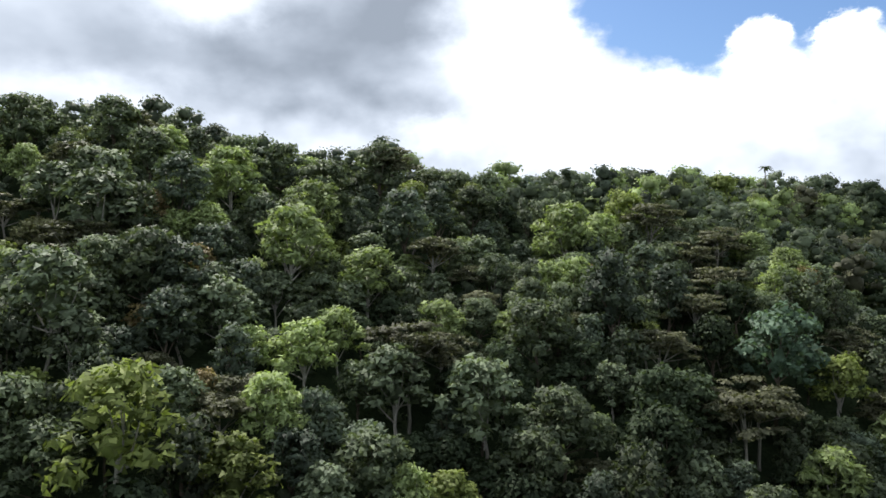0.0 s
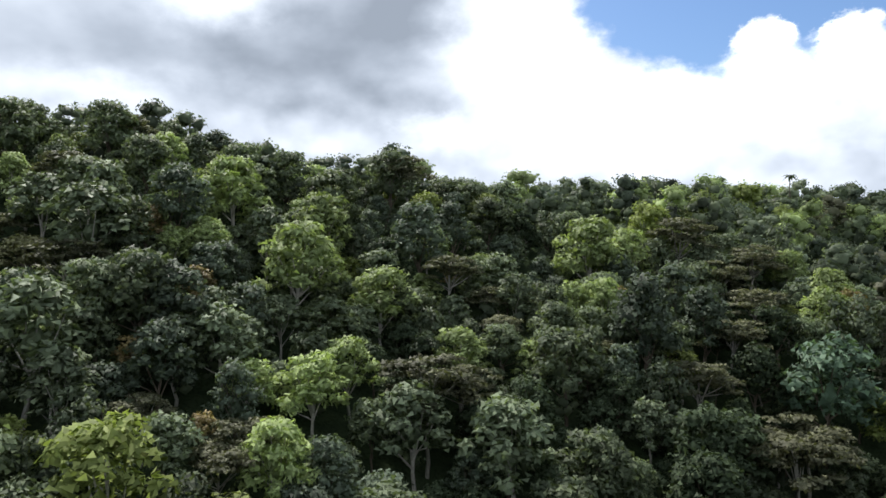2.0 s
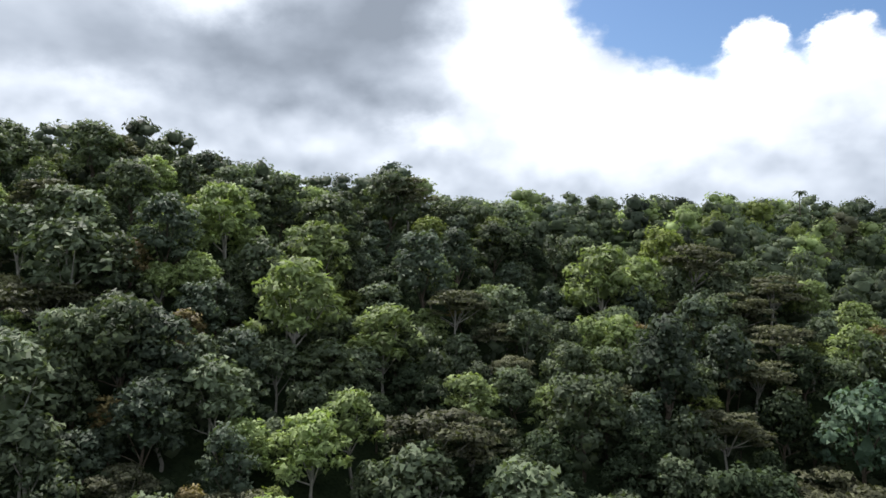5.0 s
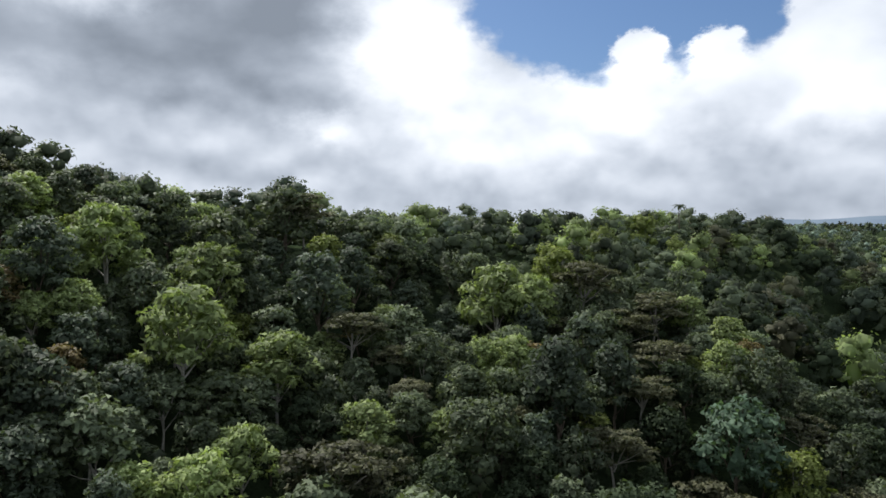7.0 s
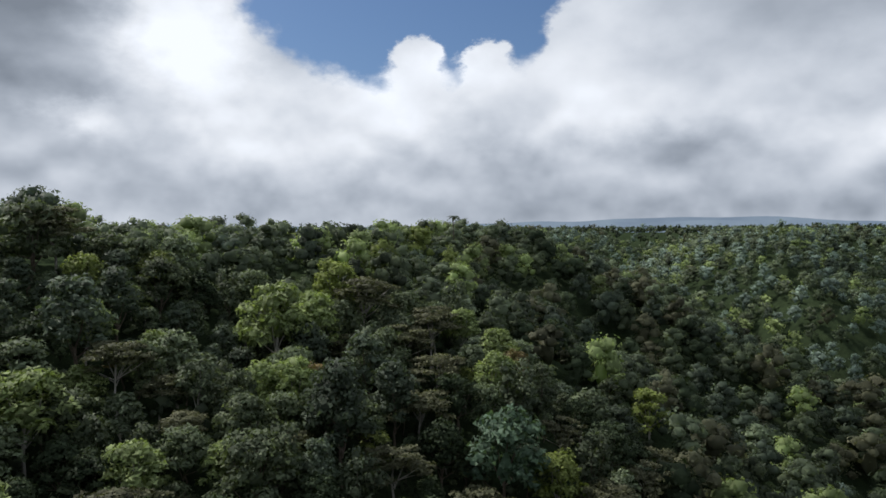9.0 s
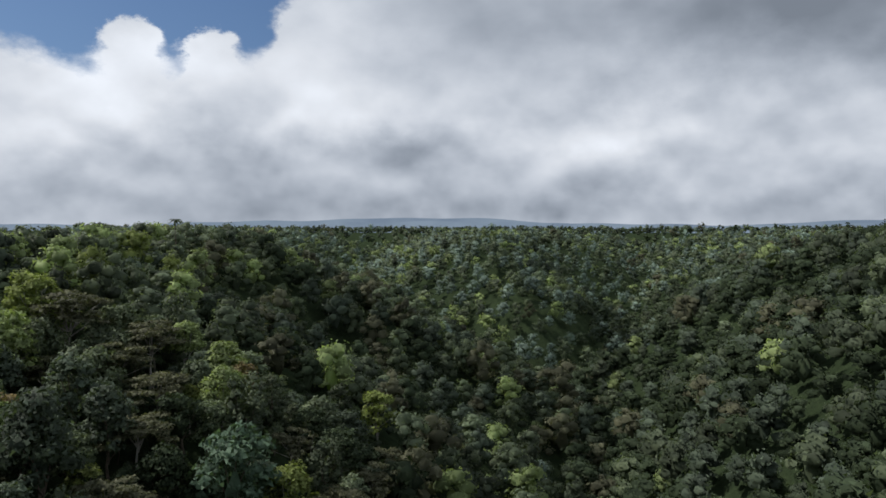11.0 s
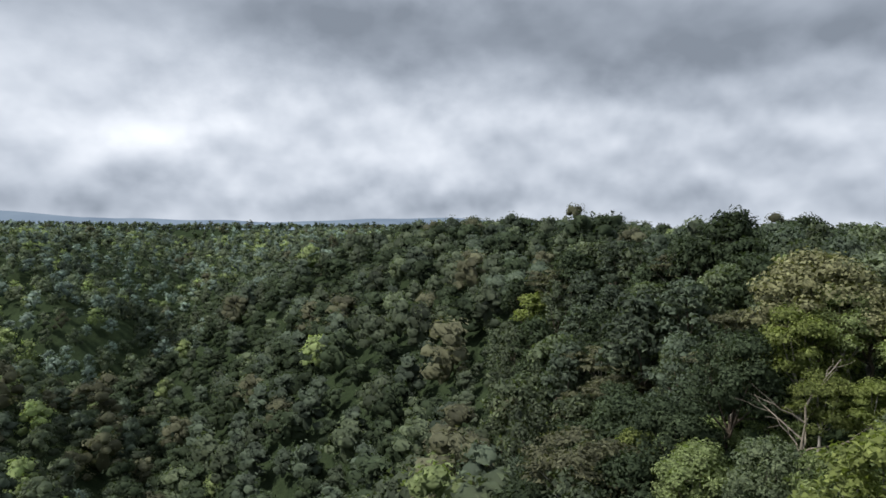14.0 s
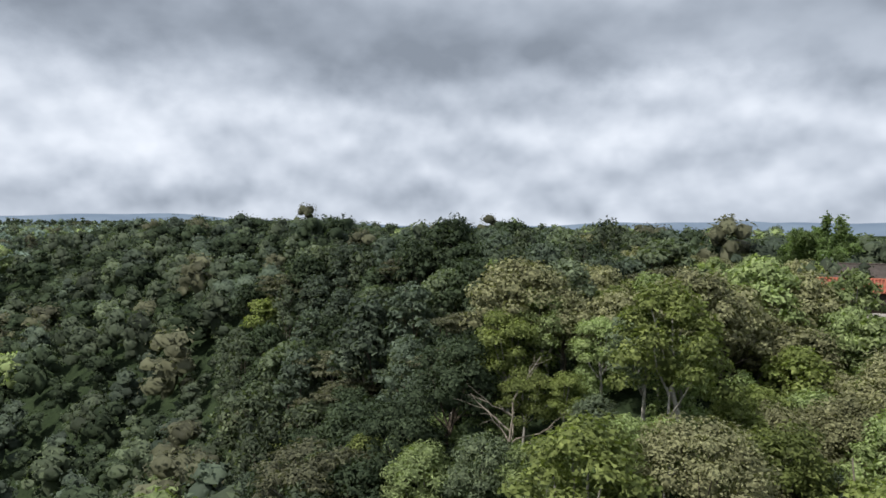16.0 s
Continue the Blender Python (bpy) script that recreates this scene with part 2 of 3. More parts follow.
REACH = [(88, 137), (85, 85), (101, 101), (75, 75)]     # breadth of each bed's slopes, to its right and its left


LUMPS = [  # single knolls and hollows: x, y, radii, height
    (45, -9, 18, 14, 8), (128, 193, 36, 24, -11), (98, 11, 20, 14, -7), (17, 155, 20, 14, -5), (60, 128, 26, 18, 6), (442, 372, 60, 45, 6), (330, 228, 34, 26, 14), (280, 88, 30, 20, -6), (322, 165, 24, 22, 8), (77, -67, 18, 18, 10),
]


def smooth01(t):
    t = np.clip(t, 0, 1)
    return t * t * (3 - 2 * t)


def waves(x, y):
    """Gentle unevenness of the land, about 1 high."""
    v = np.sin(x * 0.047 + 1.3 * np.sin(y * 0.031)) * np.sin(y * 0.053 + 0.7 * np.sin(x * 0.043 + 2))
    return v + 0.5 * np.sin(x * 0.11 + y * 0.07 + 1.0) * np.sin(y * 0.12 - x * 0.05)


def bearing(x, y):
    """Degrees to the right of +y, from over the valley."""
    return np.degrees(np.arctan2(x + 3, y - 10))


def reach(x, y):
    return np.hypot(x + 3, y - 10)


def bed(x, y):
    """Way up the slope from the nearest stream bed (0 to 1 at the rim), its distance, the height of its floor, and the way along it."""
    x, y = np.asarray(x, float), np.asarray(y, float)
    best = np.full(np.broadcast(x, y).shape, 1e9)
    away, floor, along = best.copy(), np.zeros_like(best), np.zeros_like(best)
    for k, line in enumerate(CHANNELS):
        run = 370.0 * k
        for (ax, ay, az), (bx, by, bz) in zip(line, line[1:]):
            dx, dy = bx - ax, by - ay
            ln = math.hypot(dx, dy)
            u = np.clip(((x - ax) * dx + (y - ay) * dy) / (ln * ln), 0, 1)
            d = np.hypot(x - ax - u * dx, y - ay - u * dy)
            s = np.maximum(d - 6, 0) / np.where((x - ax) * dy - (y - ay) * dx > 0, *REACH[k])
            near = s < best
            floor, along, away = np.where(near, az + u * (bz - az), floor), np.where(near, run + u * ln, along), np.where(near, d, away)
            best = np.minimum(s, best)
            run += ln
    return best, away, floor, along


def land(x, y):
    """Height of the ground."""
    x, y = np.asarray(x, float), np.asarray(y, float)
    r, rc, a = np.hypot(x, y), reach(x, y), bearing(x, y)
    open_side = smooth01((124 - np.abs(a)) / 14)
    top = 74 + open_side * (0.020 * np.maximum(0, r - 560) - 0.018 * np.maximum(0, r - 1900))
    top = top + 11 * np.exp(-((x + 85) ** 2 + (y - 158) ** 2) / 55 ** 2)
    top = top - 10 * smooth01((a - 117) / 10) * smooth01((165 - a) / 20) * smooth01((140 - rc) / 62)     # the clearing of the house
    top = top + 4 * smooth01((a - 66) / 10) * smooth01((100 - a) / 10) * smooth01((r - 110) / 40) * smooth01((420 - r) / 120)     # the higher southern brow
    s, d, floor, along = bed(x, y)
    s = np.clip(s, 0, 1)
    s = np.clip(1.002 - np.sqrt((1 - s - 0.07 * np.sin(math.pi * s)) ** 2 + 0.004), 0, 1)
    ribs = np.sin(along * 0.105 + 1.2 * np.sin(along * 0.037)) * 2.6 * np.sin(math.pi * s)
    lumps = sum(h * np.exp(-((x - cx) / rx) ** 2 - ((y - cy) / ry) ** 2) for cx, cy, rx, ry, h in LUMPS)
    return floor + (top - floor) * s + waves(x, y) * (0.8 + 1.2 * s) + ribs + lumps - 2


def mesh_from(name, verts, faces, normals=None):
    """A mesh from arrays; all faces have the same number of corners."""
    me = bpy.data.meshes.new(name)
    verts, faces = np.asarray(verts, np.float32), np.asarray(faces, np.int32)
    n, k = faces.shape
    me.vertices.add(len(verts))
    me.vertices.foreach_set("co", verts.ravel())
    me.loops.add(n * k)
    me.loops.foreach_set("vertex_index", faces.ravel())
    me.polygons.add(n)
    me.polygons.foreach_set("loop_start", np.arange(0, n * k, k, dtype=np.int32))
    me.update(calc_edges=True)
    if normals is not None:
        me.normals_split_custom_set_from_vertices(normals.astype(np.float32))
    return me


def build_ground():
    n = 200
    u = np.linspace(-1, 1, n)
    ax = np.sinh(u * 5.2) / np.sinh(5.2) * 4600
    gx, gy = np.meshgrid(ax + 80, ax + 90)
    gz = land(gx, gy)
    i = np.arange(n * n).reshape(n, n)
    quads = np.stack([i[:-1, :-1], i[:-1, 1:], i[1:, 1:], i[1:, :-1]], -1).reshape(-1, 4)
    me = mesh_from("ground", np.stack([gx, gy, gz], -1).reshape(-1, 3), quads)
    me.materials.append(SOIL)
    me.polygons.foreach_set("use_smooth", np.ones(len(quads), bool))
    tagged(new("ground", me), "dark leaf-littered forest floor of a plateau and valley", "ground", kind="structure")


build_ground()

# ---- trees ----
def unit(v):
    return v / np.maximum(np.linalg.norm(v, axis=-1, keepdims=True), 1e-9)


def leaf_blades(rng, p, n, length, width, flat, loose):
    """Pointed leaf sprays at the points p, lying roughly across n; flat turns them to the sky."""
    k = len(p)
    nn = unit(n + rng.normal(0, loose, (k, 3)) + np.array([0, 0, flat]))
    t = unit(np.cross(nn, rng.normal(0, 1, (k, 3))))
    s = np.cross(nn, t)
    ln, wd = length * rng.uniform(0.65, 1.35, (k, 1)), width * rng.uniform(0.7, 1.3, (k, 1))
    droop = nn * ln * 0.15
    v = np.stack([p - t * ln * 0.4 + s * wd * 0.5 - droop, p + t * ln * 0.6 - droop, p - t * ln * 0.4 - s * wd * 0.5 + droop], 1)
    face = np.sum(np.cross(v[:, 1] - v[:, 0], v[:, 2] - v[:, 0]) * n, -1) < 0
    v[face] = v[face][:, ::-1]      # upper side of the leaf outwards
    return v.reshape(-1, 3)


def crown_arrays(rng, lobes, per_lobe, length, width, flat=0.5, low=-0.4, loose=0.45, depth=(0.72, 1.18), dome=0.6, rough=0.42, up=0.4):
    """Clumps of foliage (centre, radii) as leaf sprays through an outer shell. Returns vertices, triangles and rounded normals."""
    vs, ns = [], []
    mid = np.mean([q[:3] for q in lobes], 0) - np.array([0, 0, 1.0])
    for lobe in lobes:
        c, r = np.array(lobe[:3]), np.array(lobe[3:6])
        k = max(4, int(per_lobe * r[0] * r[1] * rng.uniform(0.85, 1.15)))
        d = unit(rng.normal(0, 1, (k * 4, 3)))
        d = d[d[:, 2] > low][:k]
        p = c + d * r * rng.uniform(depth[0], depth[1], (len(d), 1))
        n = unit(d / r)
        vs.append(leaf_blades(rng, p, n, length, width, flat, loose))
        soft = unit(n + dome * unit(p - mid) + rng.normal(0, rough, p.shape) + np.array([0, 0, up]))
        ns.append(np.repeat(soft, 3, 0))
    v = np.concatenate(vs)
    return v, np.arange(len(v)).reshape(-1, 3), np.concatenate(ns)


GOLD = (1 + 5 ** 0.5) / 2
TWENTY = (unit(np.array([(0, a, b * GOLD) for a in (-1, 1) for b in (-1, 1)] + [(a, b * GOLD, 0) for a in (-1, 1) for b in (-1, 1)] + [(b * GOLD, 0, a) for a in (-1, 1) for b in (-1, 1)])), [])
EIGHT = (np.array([(1, 0, 0), (0, 1, 0), (-1, 0, 0), (0, -1, 0), (0, 0, 1), (0, 0, -1)], float), [(0, 1, 4), (1, 2, 4), (2, 3, 4), (3, 0, 4), (1, 0, 5), (2, 1, 5), (3, 2, 5), (0, 3, 5)])
for i in range(12):
    for j in range(i + 1, 12):
        for k in range(j + 1, 12):
            p, q, r = TWENTY[0][[i, j, k]]
            if max(np.linalg.norm(p - q), np.linalg.norm(q - r), np.linalg.norm(p - r)) < 1.1:
                TWENTY[1].append((i, j, k) if np.dot(np.cross(q - p, r - p), p) > 0 else (i, k, j))


def hearts(rng, lobes, solid, share, dome=0.6, up=0.4, rough=0.15):
    """The closed, twig-filled inside of each clump of foliage, as a rough knob. Same form as crown_arrays."""
    vs, fs, ns, base = [], [], [], 0
    mid = np.mean([q[:3] for q in lobes], 0) - np.array([0, 0, 1.0])
    for lobe in lobes:
        c, r = np.array(lobe[:3]), np.array(lobe[3:6])
        d = unit(solid[0] @ np.array(Matrix.Rotation(rng.uniform(0, 6.283), 3, "Z")) + rng.normal(0, 0.12, solid[0].shape))
        p = c + d * r * share * rng.uniform(0.85, 1.15, (len(d), 1))
        vs.append(p), fs.append(np.array(solid[1]) + base), ns.append(unit(unit(d / r) + dome * unit(p - mid) + rng.normal(0, rough, p.shape) + np.array([0, 0, up])))
        base += len(p)
    return np.concatenate(vs), np.concatenate(fs), np.concatenate(ns)


def with_hearts(leaves, knobs):
    v, f, n = leaves
    return np.concatenate([v, knobs[0]]), np.concatenate([f, knobs[1] + len(v)]), np.concatenate([n, knobs[2]])


def limb(path, radii, sides=6):
    """A tapered round limb along a path. Returns vertices and quads."""
    path = np.array(path, float)
    vs, fs = [], []
    for i, p in enumerate(path):
        t = unit(path[min(i + 1, len(path) - 1)] - path[max(i - 1, 0)])
        a = unit(np.cross(t, (0.31, 0.95, 0.1)))
        b = np.cross(t, a)
        for k in range(sides):
            w = 2 * math.pi * k / sides
            vs.append(p + radii[i] * (math.cos(w) * a + math.sin(w) * b))
    for i in range(len(path) - 1):
        for k in range(sides):
            fs.append((i * sides + k, i * sides + (k + 1) % sides, (i + 1) * sides + (k + 1) % sides, (i + 1) * sides + k))
    return np.array(vs), np.array(fs)


def joined(pieces):
    vs, fs, base = [], [], 0
    for v, f in pieces:
        vs.append(v), fs.append(f + base)
        base += len(v)
    return np.concatenate(vs), np.concatenate(fs)


def bend(rng, a, b, steps, sway):
    a, b = np.array(a, float), np.array(b, float)
    w = rng.normal(0, sway, (steps + 1, 3))
    w[0] = w[-1] = 0
    w[:, 2] *= 0.4
    return [a + (b - a) * i / steps + w[i] for i in range(steps + 1)]


def lobes_dome(rng, n, radius, height, z0, size, squash=0.75):
    """Lobes over a rounded crown."""
    out = [(0, 0, z0 + height * 0.35, radius * 0.62, radius * 0.62, height * 0.5)]
    for i in range(n):
        a = i * 2.39996 + rng.uniform(-0.35, 0.35)
        u = (i + 0.5) / n
        rr = radius * math.sqrt(u) * rng.uniform(0.82, 1.05)
        z = z0 + height * (1 - 0.85 * u ** 1.6) * rng.uniform(0.88, 1.08)
        s = size * rng.uniform(0.75, 1.3)
        out.append((rr * math.cos(a), rr * math.sin(a), z, s, s * rng.uniform(0.85, 1.15), s * squash))
    return out


def lobes_tiers(rng, n, radius, height, z0, size):
    """Flat plates of foliage in open tiers."""
    out = []
    for i in range(n):
        a, u = i * 2.39996 + rng.uniform(-0.4, 0.4), (i + 0.4) / n
        rr = radius * math.sqrt(u) * rng.uniform(0.8, 1.05)
        tier = rng.integers(0, 3)
        z = z0 + height * (1 - 0.30 * tier - 0.35 * u) + rng.uniform(-0.3, 0.3)
        s = size * rng.uniform(0.8, 1.35)
        out.append((rr * math.cos(a), rr * math.sin(a), z, s, s * rng.uniform(0.8, 1.2), s * 0.30))
    return out


def lobes_column(rng, n, radius, height, z0, size):
    """A narrow crown hung with climbers down its sides."""
    out = []
    for i in range(n):
        a, u = i * 2.39996 + rng.uniform(-0.4, 0.4), (i + 0.5) / n
        rr = radius * (0.25 + 0.75 * math.sin(math.pi * min(1, 0.15 + u * 0.85))) * rng.uniform(0.5, 1.0)
        s = size * rng.uniform(0.75, 1.25)
        out.append((rr * math.cos(a), rr * math.sin(a), z0 + height * (1 - u), s, s, s * rng.uniform(0.8, 1.3)))
    return out


# kind: height to the crown's foot, crown radius, crown height, lobes, lobe size, leaves per metre, leaf length and width, flatness, bark
KINDS = {
    "broadleaf": dict(name="broadleaf_tree", foot=4.2, radius=3.9, height=7.2, n=26, size=1.35, per=34, length=0.72, width=0.48, flat=0.5, shape="dome", label="dense dark green broadleaf tree with a domed crown", bark="dark"),
    "greyleaf": dict(name="large_leaved_tree", foot=5.0, radius=3.5, height=6.4, n=21, size=1.30, per=30, length=0.82, width=0.56, flat=0.9, shape="dome", label="grey-green tree with large pale shining leaves", bark="pale"),
    "lime": dict(name="young_leaved_tree", foot=4.2, radius=3.5, height=6.6, n=24, size=1.20, per=36, length=0.72, width=0.46, flat=0.9, shape="dome", label="yellow-green tree with fresh young leaves", bark="pale"),
    "umbrella": dict(name="umbrella_tree", foot=8.0, radius=4.8, height=4.2, n=30, size=1.45, per=36, length=0.66, width=0.40, flat=1.2, shape="tiers", label="olive-brown umbrella-crowned tree on a slender pale trunk", bark="pale"),
    "tan": dict(name="tan_crowned_tree", foot=5.0, radius=4.8, height=6.2, n=38, size=1.35, per=36, length=0.60, width=0.40, flat=0.7, shape="dome", label="broad tree with a tan, seed-covered domed crown", bark="dark"),
    "vine": dict(name="vine_draped_tree", foot=0.5, radius=2.8, height=12.0, n=28, size=1.30, per=33, length=0.68, width=0.46, flat=0.2, shape="column", label="tall dark green tree draped in climbing vines", bark="dark"),
    "round": dict(name="round_crowned_tree", foot=4.5, radius=3.0, height=7.6, n=22, size=1.40, per=34, length=0.64, width=0.44, flat=0.35, shape="dome", label="deep green tree with a tall rounded crown", bark="dark"),
    "feather": dict(name="feathery_tree", foot=5.0, radius=3.7, height=6.6, n=26, size=1.25, per=36, length=0.85, width=0.34, flat=0.6, shape="dome", label="light green tree with fine drooping foliage", bark="pale"),
    # this kind's dark leaf colour stands for shade on the slopes
    "shadeleaf": dict(name="laurel_tree", foot=4.6, radius=3.7, height=6.8, n=25, size=1.35, per=34, length=0.66, width=0.46, flat=0.45, shape="dome", label="broad-crowned tree, its green darkened for cloud shade", bark="dark"),
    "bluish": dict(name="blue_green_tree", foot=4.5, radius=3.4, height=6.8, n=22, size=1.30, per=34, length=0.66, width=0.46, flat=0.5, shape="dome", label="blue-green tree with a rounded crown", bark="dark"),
    "shrub": dict(name="tall_shrub", foot=0.2, radius=2.3, height=4.6, n=16, size=1.15, per=30, length=0.70, width=0.46, flat=0.5, shape="dome", label="dense light green shrub leafy to the ground", bark="dark"),
    "rust": dict(name="rusty_leaved_tree", foot=6.0, radius=2.7, height=4.6, n=16, size=1.15, per=34, length=0.60, width=0.42, flat=0.7, shape="dome", label="small tree with rusty orange-yellow leaves", bark="dark"),
}
SHAPES = {"dome": lobes_dome, "tiers": lobes_tiers, "column": lobes_column}


def tree_meshes(kind, seed, coarse):
    """Trunk-and-limbs mesh and crown mesh of one tree, foot at the origin."""
    k, rng = KINDS[kind], np.random.default_rng(seed)
    lobes = SHAPES[k["shape"]](rng, k["n"], k["radius"], k["height"], k["foot"], k["size"])
    g = coarse
    leaves = crown_arrays(rng, lobes, 0.64 * k["per"] / g ** 2, k["length"] * g, k["width"] * g, k["flat"], depth=(0.52, 1.06))
    v, f, n = with_hearts(leaves, hearts(rng, lobes, EIGHT, 0.46))
    crown = mesh_from(k["name"] + "_crown", v, f, n)
    crown.materials.append(LEAF[kind])
    top = k["foot"] + k["height"] * 0.55
    stem = bend(rng, (0, 0, -1.5), (0, 0, top), 4, 0.22)
    pieces = [limb(stem, np.linspace(0.26, 0.09, 5), 5)]
    for lobe in lobes[1:: 4]:
        h = max(k["foot"] * 0.75, 1.0) + rng.uniform(0, 0.3) * k["height"]
        pieces.append(limb(bend(rng, (0, 0, h), (lobe[0] * 0.95, lobe[1] * 0.95, lobe[2] - 0.1), 2, 0.18), (0.10, 0.07, 0.03), 4))
    trunk = mesh_from(k["name"] + "_trunk", *joined(pieces))
    trunk.materials.append(BARK_PALE if k["bark"] == "pale" else BARK_DARK)
    trunk.polygons.foreach_set("use_smooth", np.ones(len(trunk.polygons), bool))
    return trunk, crown


PATTERNS = {}


def pattern_tree(kind, v, coarse):
    if (kind, v, coarse) not in PATTERNS:
        trunk, crown = tree_meshes(kind, 100 * list(KINDS).index(kind) + v, coarse)
        root = new(KINDS[kind]["name"])
        root.empty_display_size = 0.5
        for n, me in (("trunk", trunk), ("crown", crown)):
            new(n, me).parent = root
        tagged(root, KINDS[kind]["label"], "tree", "trees of the near slopes")
        PATTERNS[kind, v, coarse] = [root, True]
    return PATTERNS[kind, v, coarse]


def plant(kind, x, y, scale, rng):
    """A tree rooted at (x, y)."""
    slot = pattern_tree(kind, int(rng.integers(0, 4)), 0.42 if bearing(x, y) > 94 and reach(x, y) < 70 else 0.58 if bearing(x, y) > 70 and reach(x, y) < 92 else 0.80)
    s = scale * rng.uniform(0.9, 1.1)
    m = pose(x, y, float(land(x, y)) - 0.2, rng.uniform(-4, 4), rng.uniform(-4, 4), rng.uniform(0, 360)) @ Matrix.Diagonal((s, s, s * rng.uniform(0.85, 1.05), 1))
    if slot[1]:
        slot[0].matrix_basis, slot[1] = m, False
        return slot[0]
    made = copy_thing(slot[0], pose(0, 0, 0))
    made.matrix_basis = m
    return made


def scatter(rng, n_try, inside, spacing, box, taken):
    """Points at least a spacing apart, also from those taken."""
    cell, grid, out = spacing, {}, []
    for p in taken:
        grid.setdefault((int(p[0] // cell), int(p[1] // cell)), []).append(p)
    xs, ys = rng.uniform(box[0], box[2], n_try), rng.uniform(box[1], box[3], n_try)
    keep = inside(xs, ys)
    for x, y in zip(xs[keep], ys[keep]):
        i, j = int(x // cell), int(y // cell)
        if all((x - q[0]) ** 2 + (y - q[1]) ** 2 > spacing ** 2 for a in (i - 1, i, i + 1) for b in (j - 1, j, j + 1) for q in grid.get((a, b), ())):
            grid.setdefault((i, j), []).append((x, y))
            out.append((x, y))
    return out


rng = np.random.default_rng(7)
taken, PROMINENT = [], {   # x, y, size of the trees that stand out
    "lime": [(-33.9, 72.8, 1.58), (-22.3, 75.7, 1.41), (-22.8, 93.8, 0.7), (-50.1, 106.3, 1.07), (-7.0, 164.5, 1.33), (6.4, 174.0, 1.23), (44.2, 171.2, 1.43), (64.3, 115.0, 1.21), (-47.1, 81.8, 0.78), (65.5, 6.9, 0.83), (56.2, -6.5, 0.68), (54.4, -9.9, 0.61), (97.3, -38.2, 1.06), (90.9, -48.0, 0.82), (84.7, -20.5, 0.69)],
    "feather": [(-19.5, 100.3, 1.28), (-15.9, 108.7, 1.16), (19.8, 138.5, 1.2), (26.4, 154.3, 1.6), (34.6, 158.2, 1.6), (-26.5, 122.2, 1.55), (-28.0, 99.3, 0.89), (-0.4, 117.9, 1.13), (54.3, 98.4, 1.34), (44.5, -3.3, 0.86), (54.2, 3.3, 0.92), (41.7, -12.5, 0.6), (43.0, -10.0, 0.55), (92.6, -15.9, 0.89), (63.6, -11.4, 1.0), (59.2, -15.6, 0.77), (53.3, -20.7, 0.74), (67.1, -52.5, 1.06), (51.5, -34.1, 0.89)],
    "rust": [(-51.2, 124.0, 1.23), (-39.1, 112.4, 1.09), (29.7, 138.2, 1.11)],
    "greyleaf": [(-49.9, 89.4, 1.45), (-54.2, 90.5, 0.86), (-45.6, 87.2, 1.1), (-36.9, 99.1, 1.18), (-55.3, 115.7, 1.6), (-31.4, 102.9, 1.09), (-6.7, 99.4, 1.53), (5.8, 97.6, 1.52), (-14.9, 140.2, 1.14), (52.9, -17.0, 0.96), (47.6, -9.9, 0.68), (83.8, -10.7, 0.86)],
    "umbrella": [(35.8, 117.1, 1.09), (6.7, 128.5, 0.76), (3.9, 136.9, 0.81), (44.7, 111.6, 1.08), (80.0, -8.1, 0.8), (66.7, -2.5, 0.73), (99.2, 9.5, 0.8), (92.8, 5.3, 0.82), (108.8, 18.4, 0.95)],
    "bluish": [(54.0, 116.3, 1.6)],
    "broadleaf": [(-20.9, 117.5, 1.3), (15.1, 114.9, 1.37)],
    "round": [(-36.9, 94.1, 1.08), (29.7, 122.6, 1.49), (-7.4, 146.2, 1.55), (91.9, 1.9, 1.53)],
    "tan": [(64.9, -14.4, 1.02), (86.3, -36.8, 1.1), (67.6, -37.1, 1.01), (68.8, -46.7, 1.16), (55.4, -41.6, 0.95), (46.4, -26.7, 0.93), (76.1, 9.1, 0.71)],
}


def yard(x, y):
    """The clearing round the house, and the foot of the bare tree."""
    return (np.hypot(x - 76, y + 67) < 13) | (np.hypot(x - 88, y + 77) < 9) | (np.hypot(x - BARE[0], y - BARE[1]) < 4.0)


BARE = (54.5, -4.5)
for kind, trees in PROMINENT.items():
    for x, y, size in trees:
        plant(kind, x, y, size, rng)
        taken.append((x, y))

KIND_NAMES = ["broadleaf", "vine", "greyleaf", "umbrella", "lime", "tan", "rust", "round", "feather", "shadeleaf"]
LOW = [0.15, 0.22, 0.09, 0.05, 0.03, 0.01, 0.01, 0.14, 0.05, 0.25]           # mix at the foot of the northern slope, a quarter in shade-darkened green
HIGH = [0.25, 0.09, 0.22, 0.06, 0.04, 0.01, 0.02, 0.11, 0.18, 0.02]          # mix higher up
FLANK = [0.22, 0.14, 0.07, 0.17, 0.02, 0.00, 0.01, 0.16, 0.07, 0.14]         # mix on its eastern flank, some in shade-darkened green
NEAR = [0.02, 0.00, 0.05, 0.00, 0.24, 0.32, 0.00, 0.00, 0.37, 0.00]          # mix on the near brow
VALLEY = [0.13, 0.14, 0.02, 0.09, 0.01, 0.01, 0.00, 0.15, 0.01, 0.44]        # mix down the southern slope, nearly half darkened for cloud shade
def single(x, y):
    """Where the trees stand near enough to be told apart one by one."""
    a, r = bearing(x, y), reach(x, y)
    return (((a > -38) & (a < 41) & (r < 168)) | ((a > 84) & (a < 140) & (r < 150))) & (r > 36)


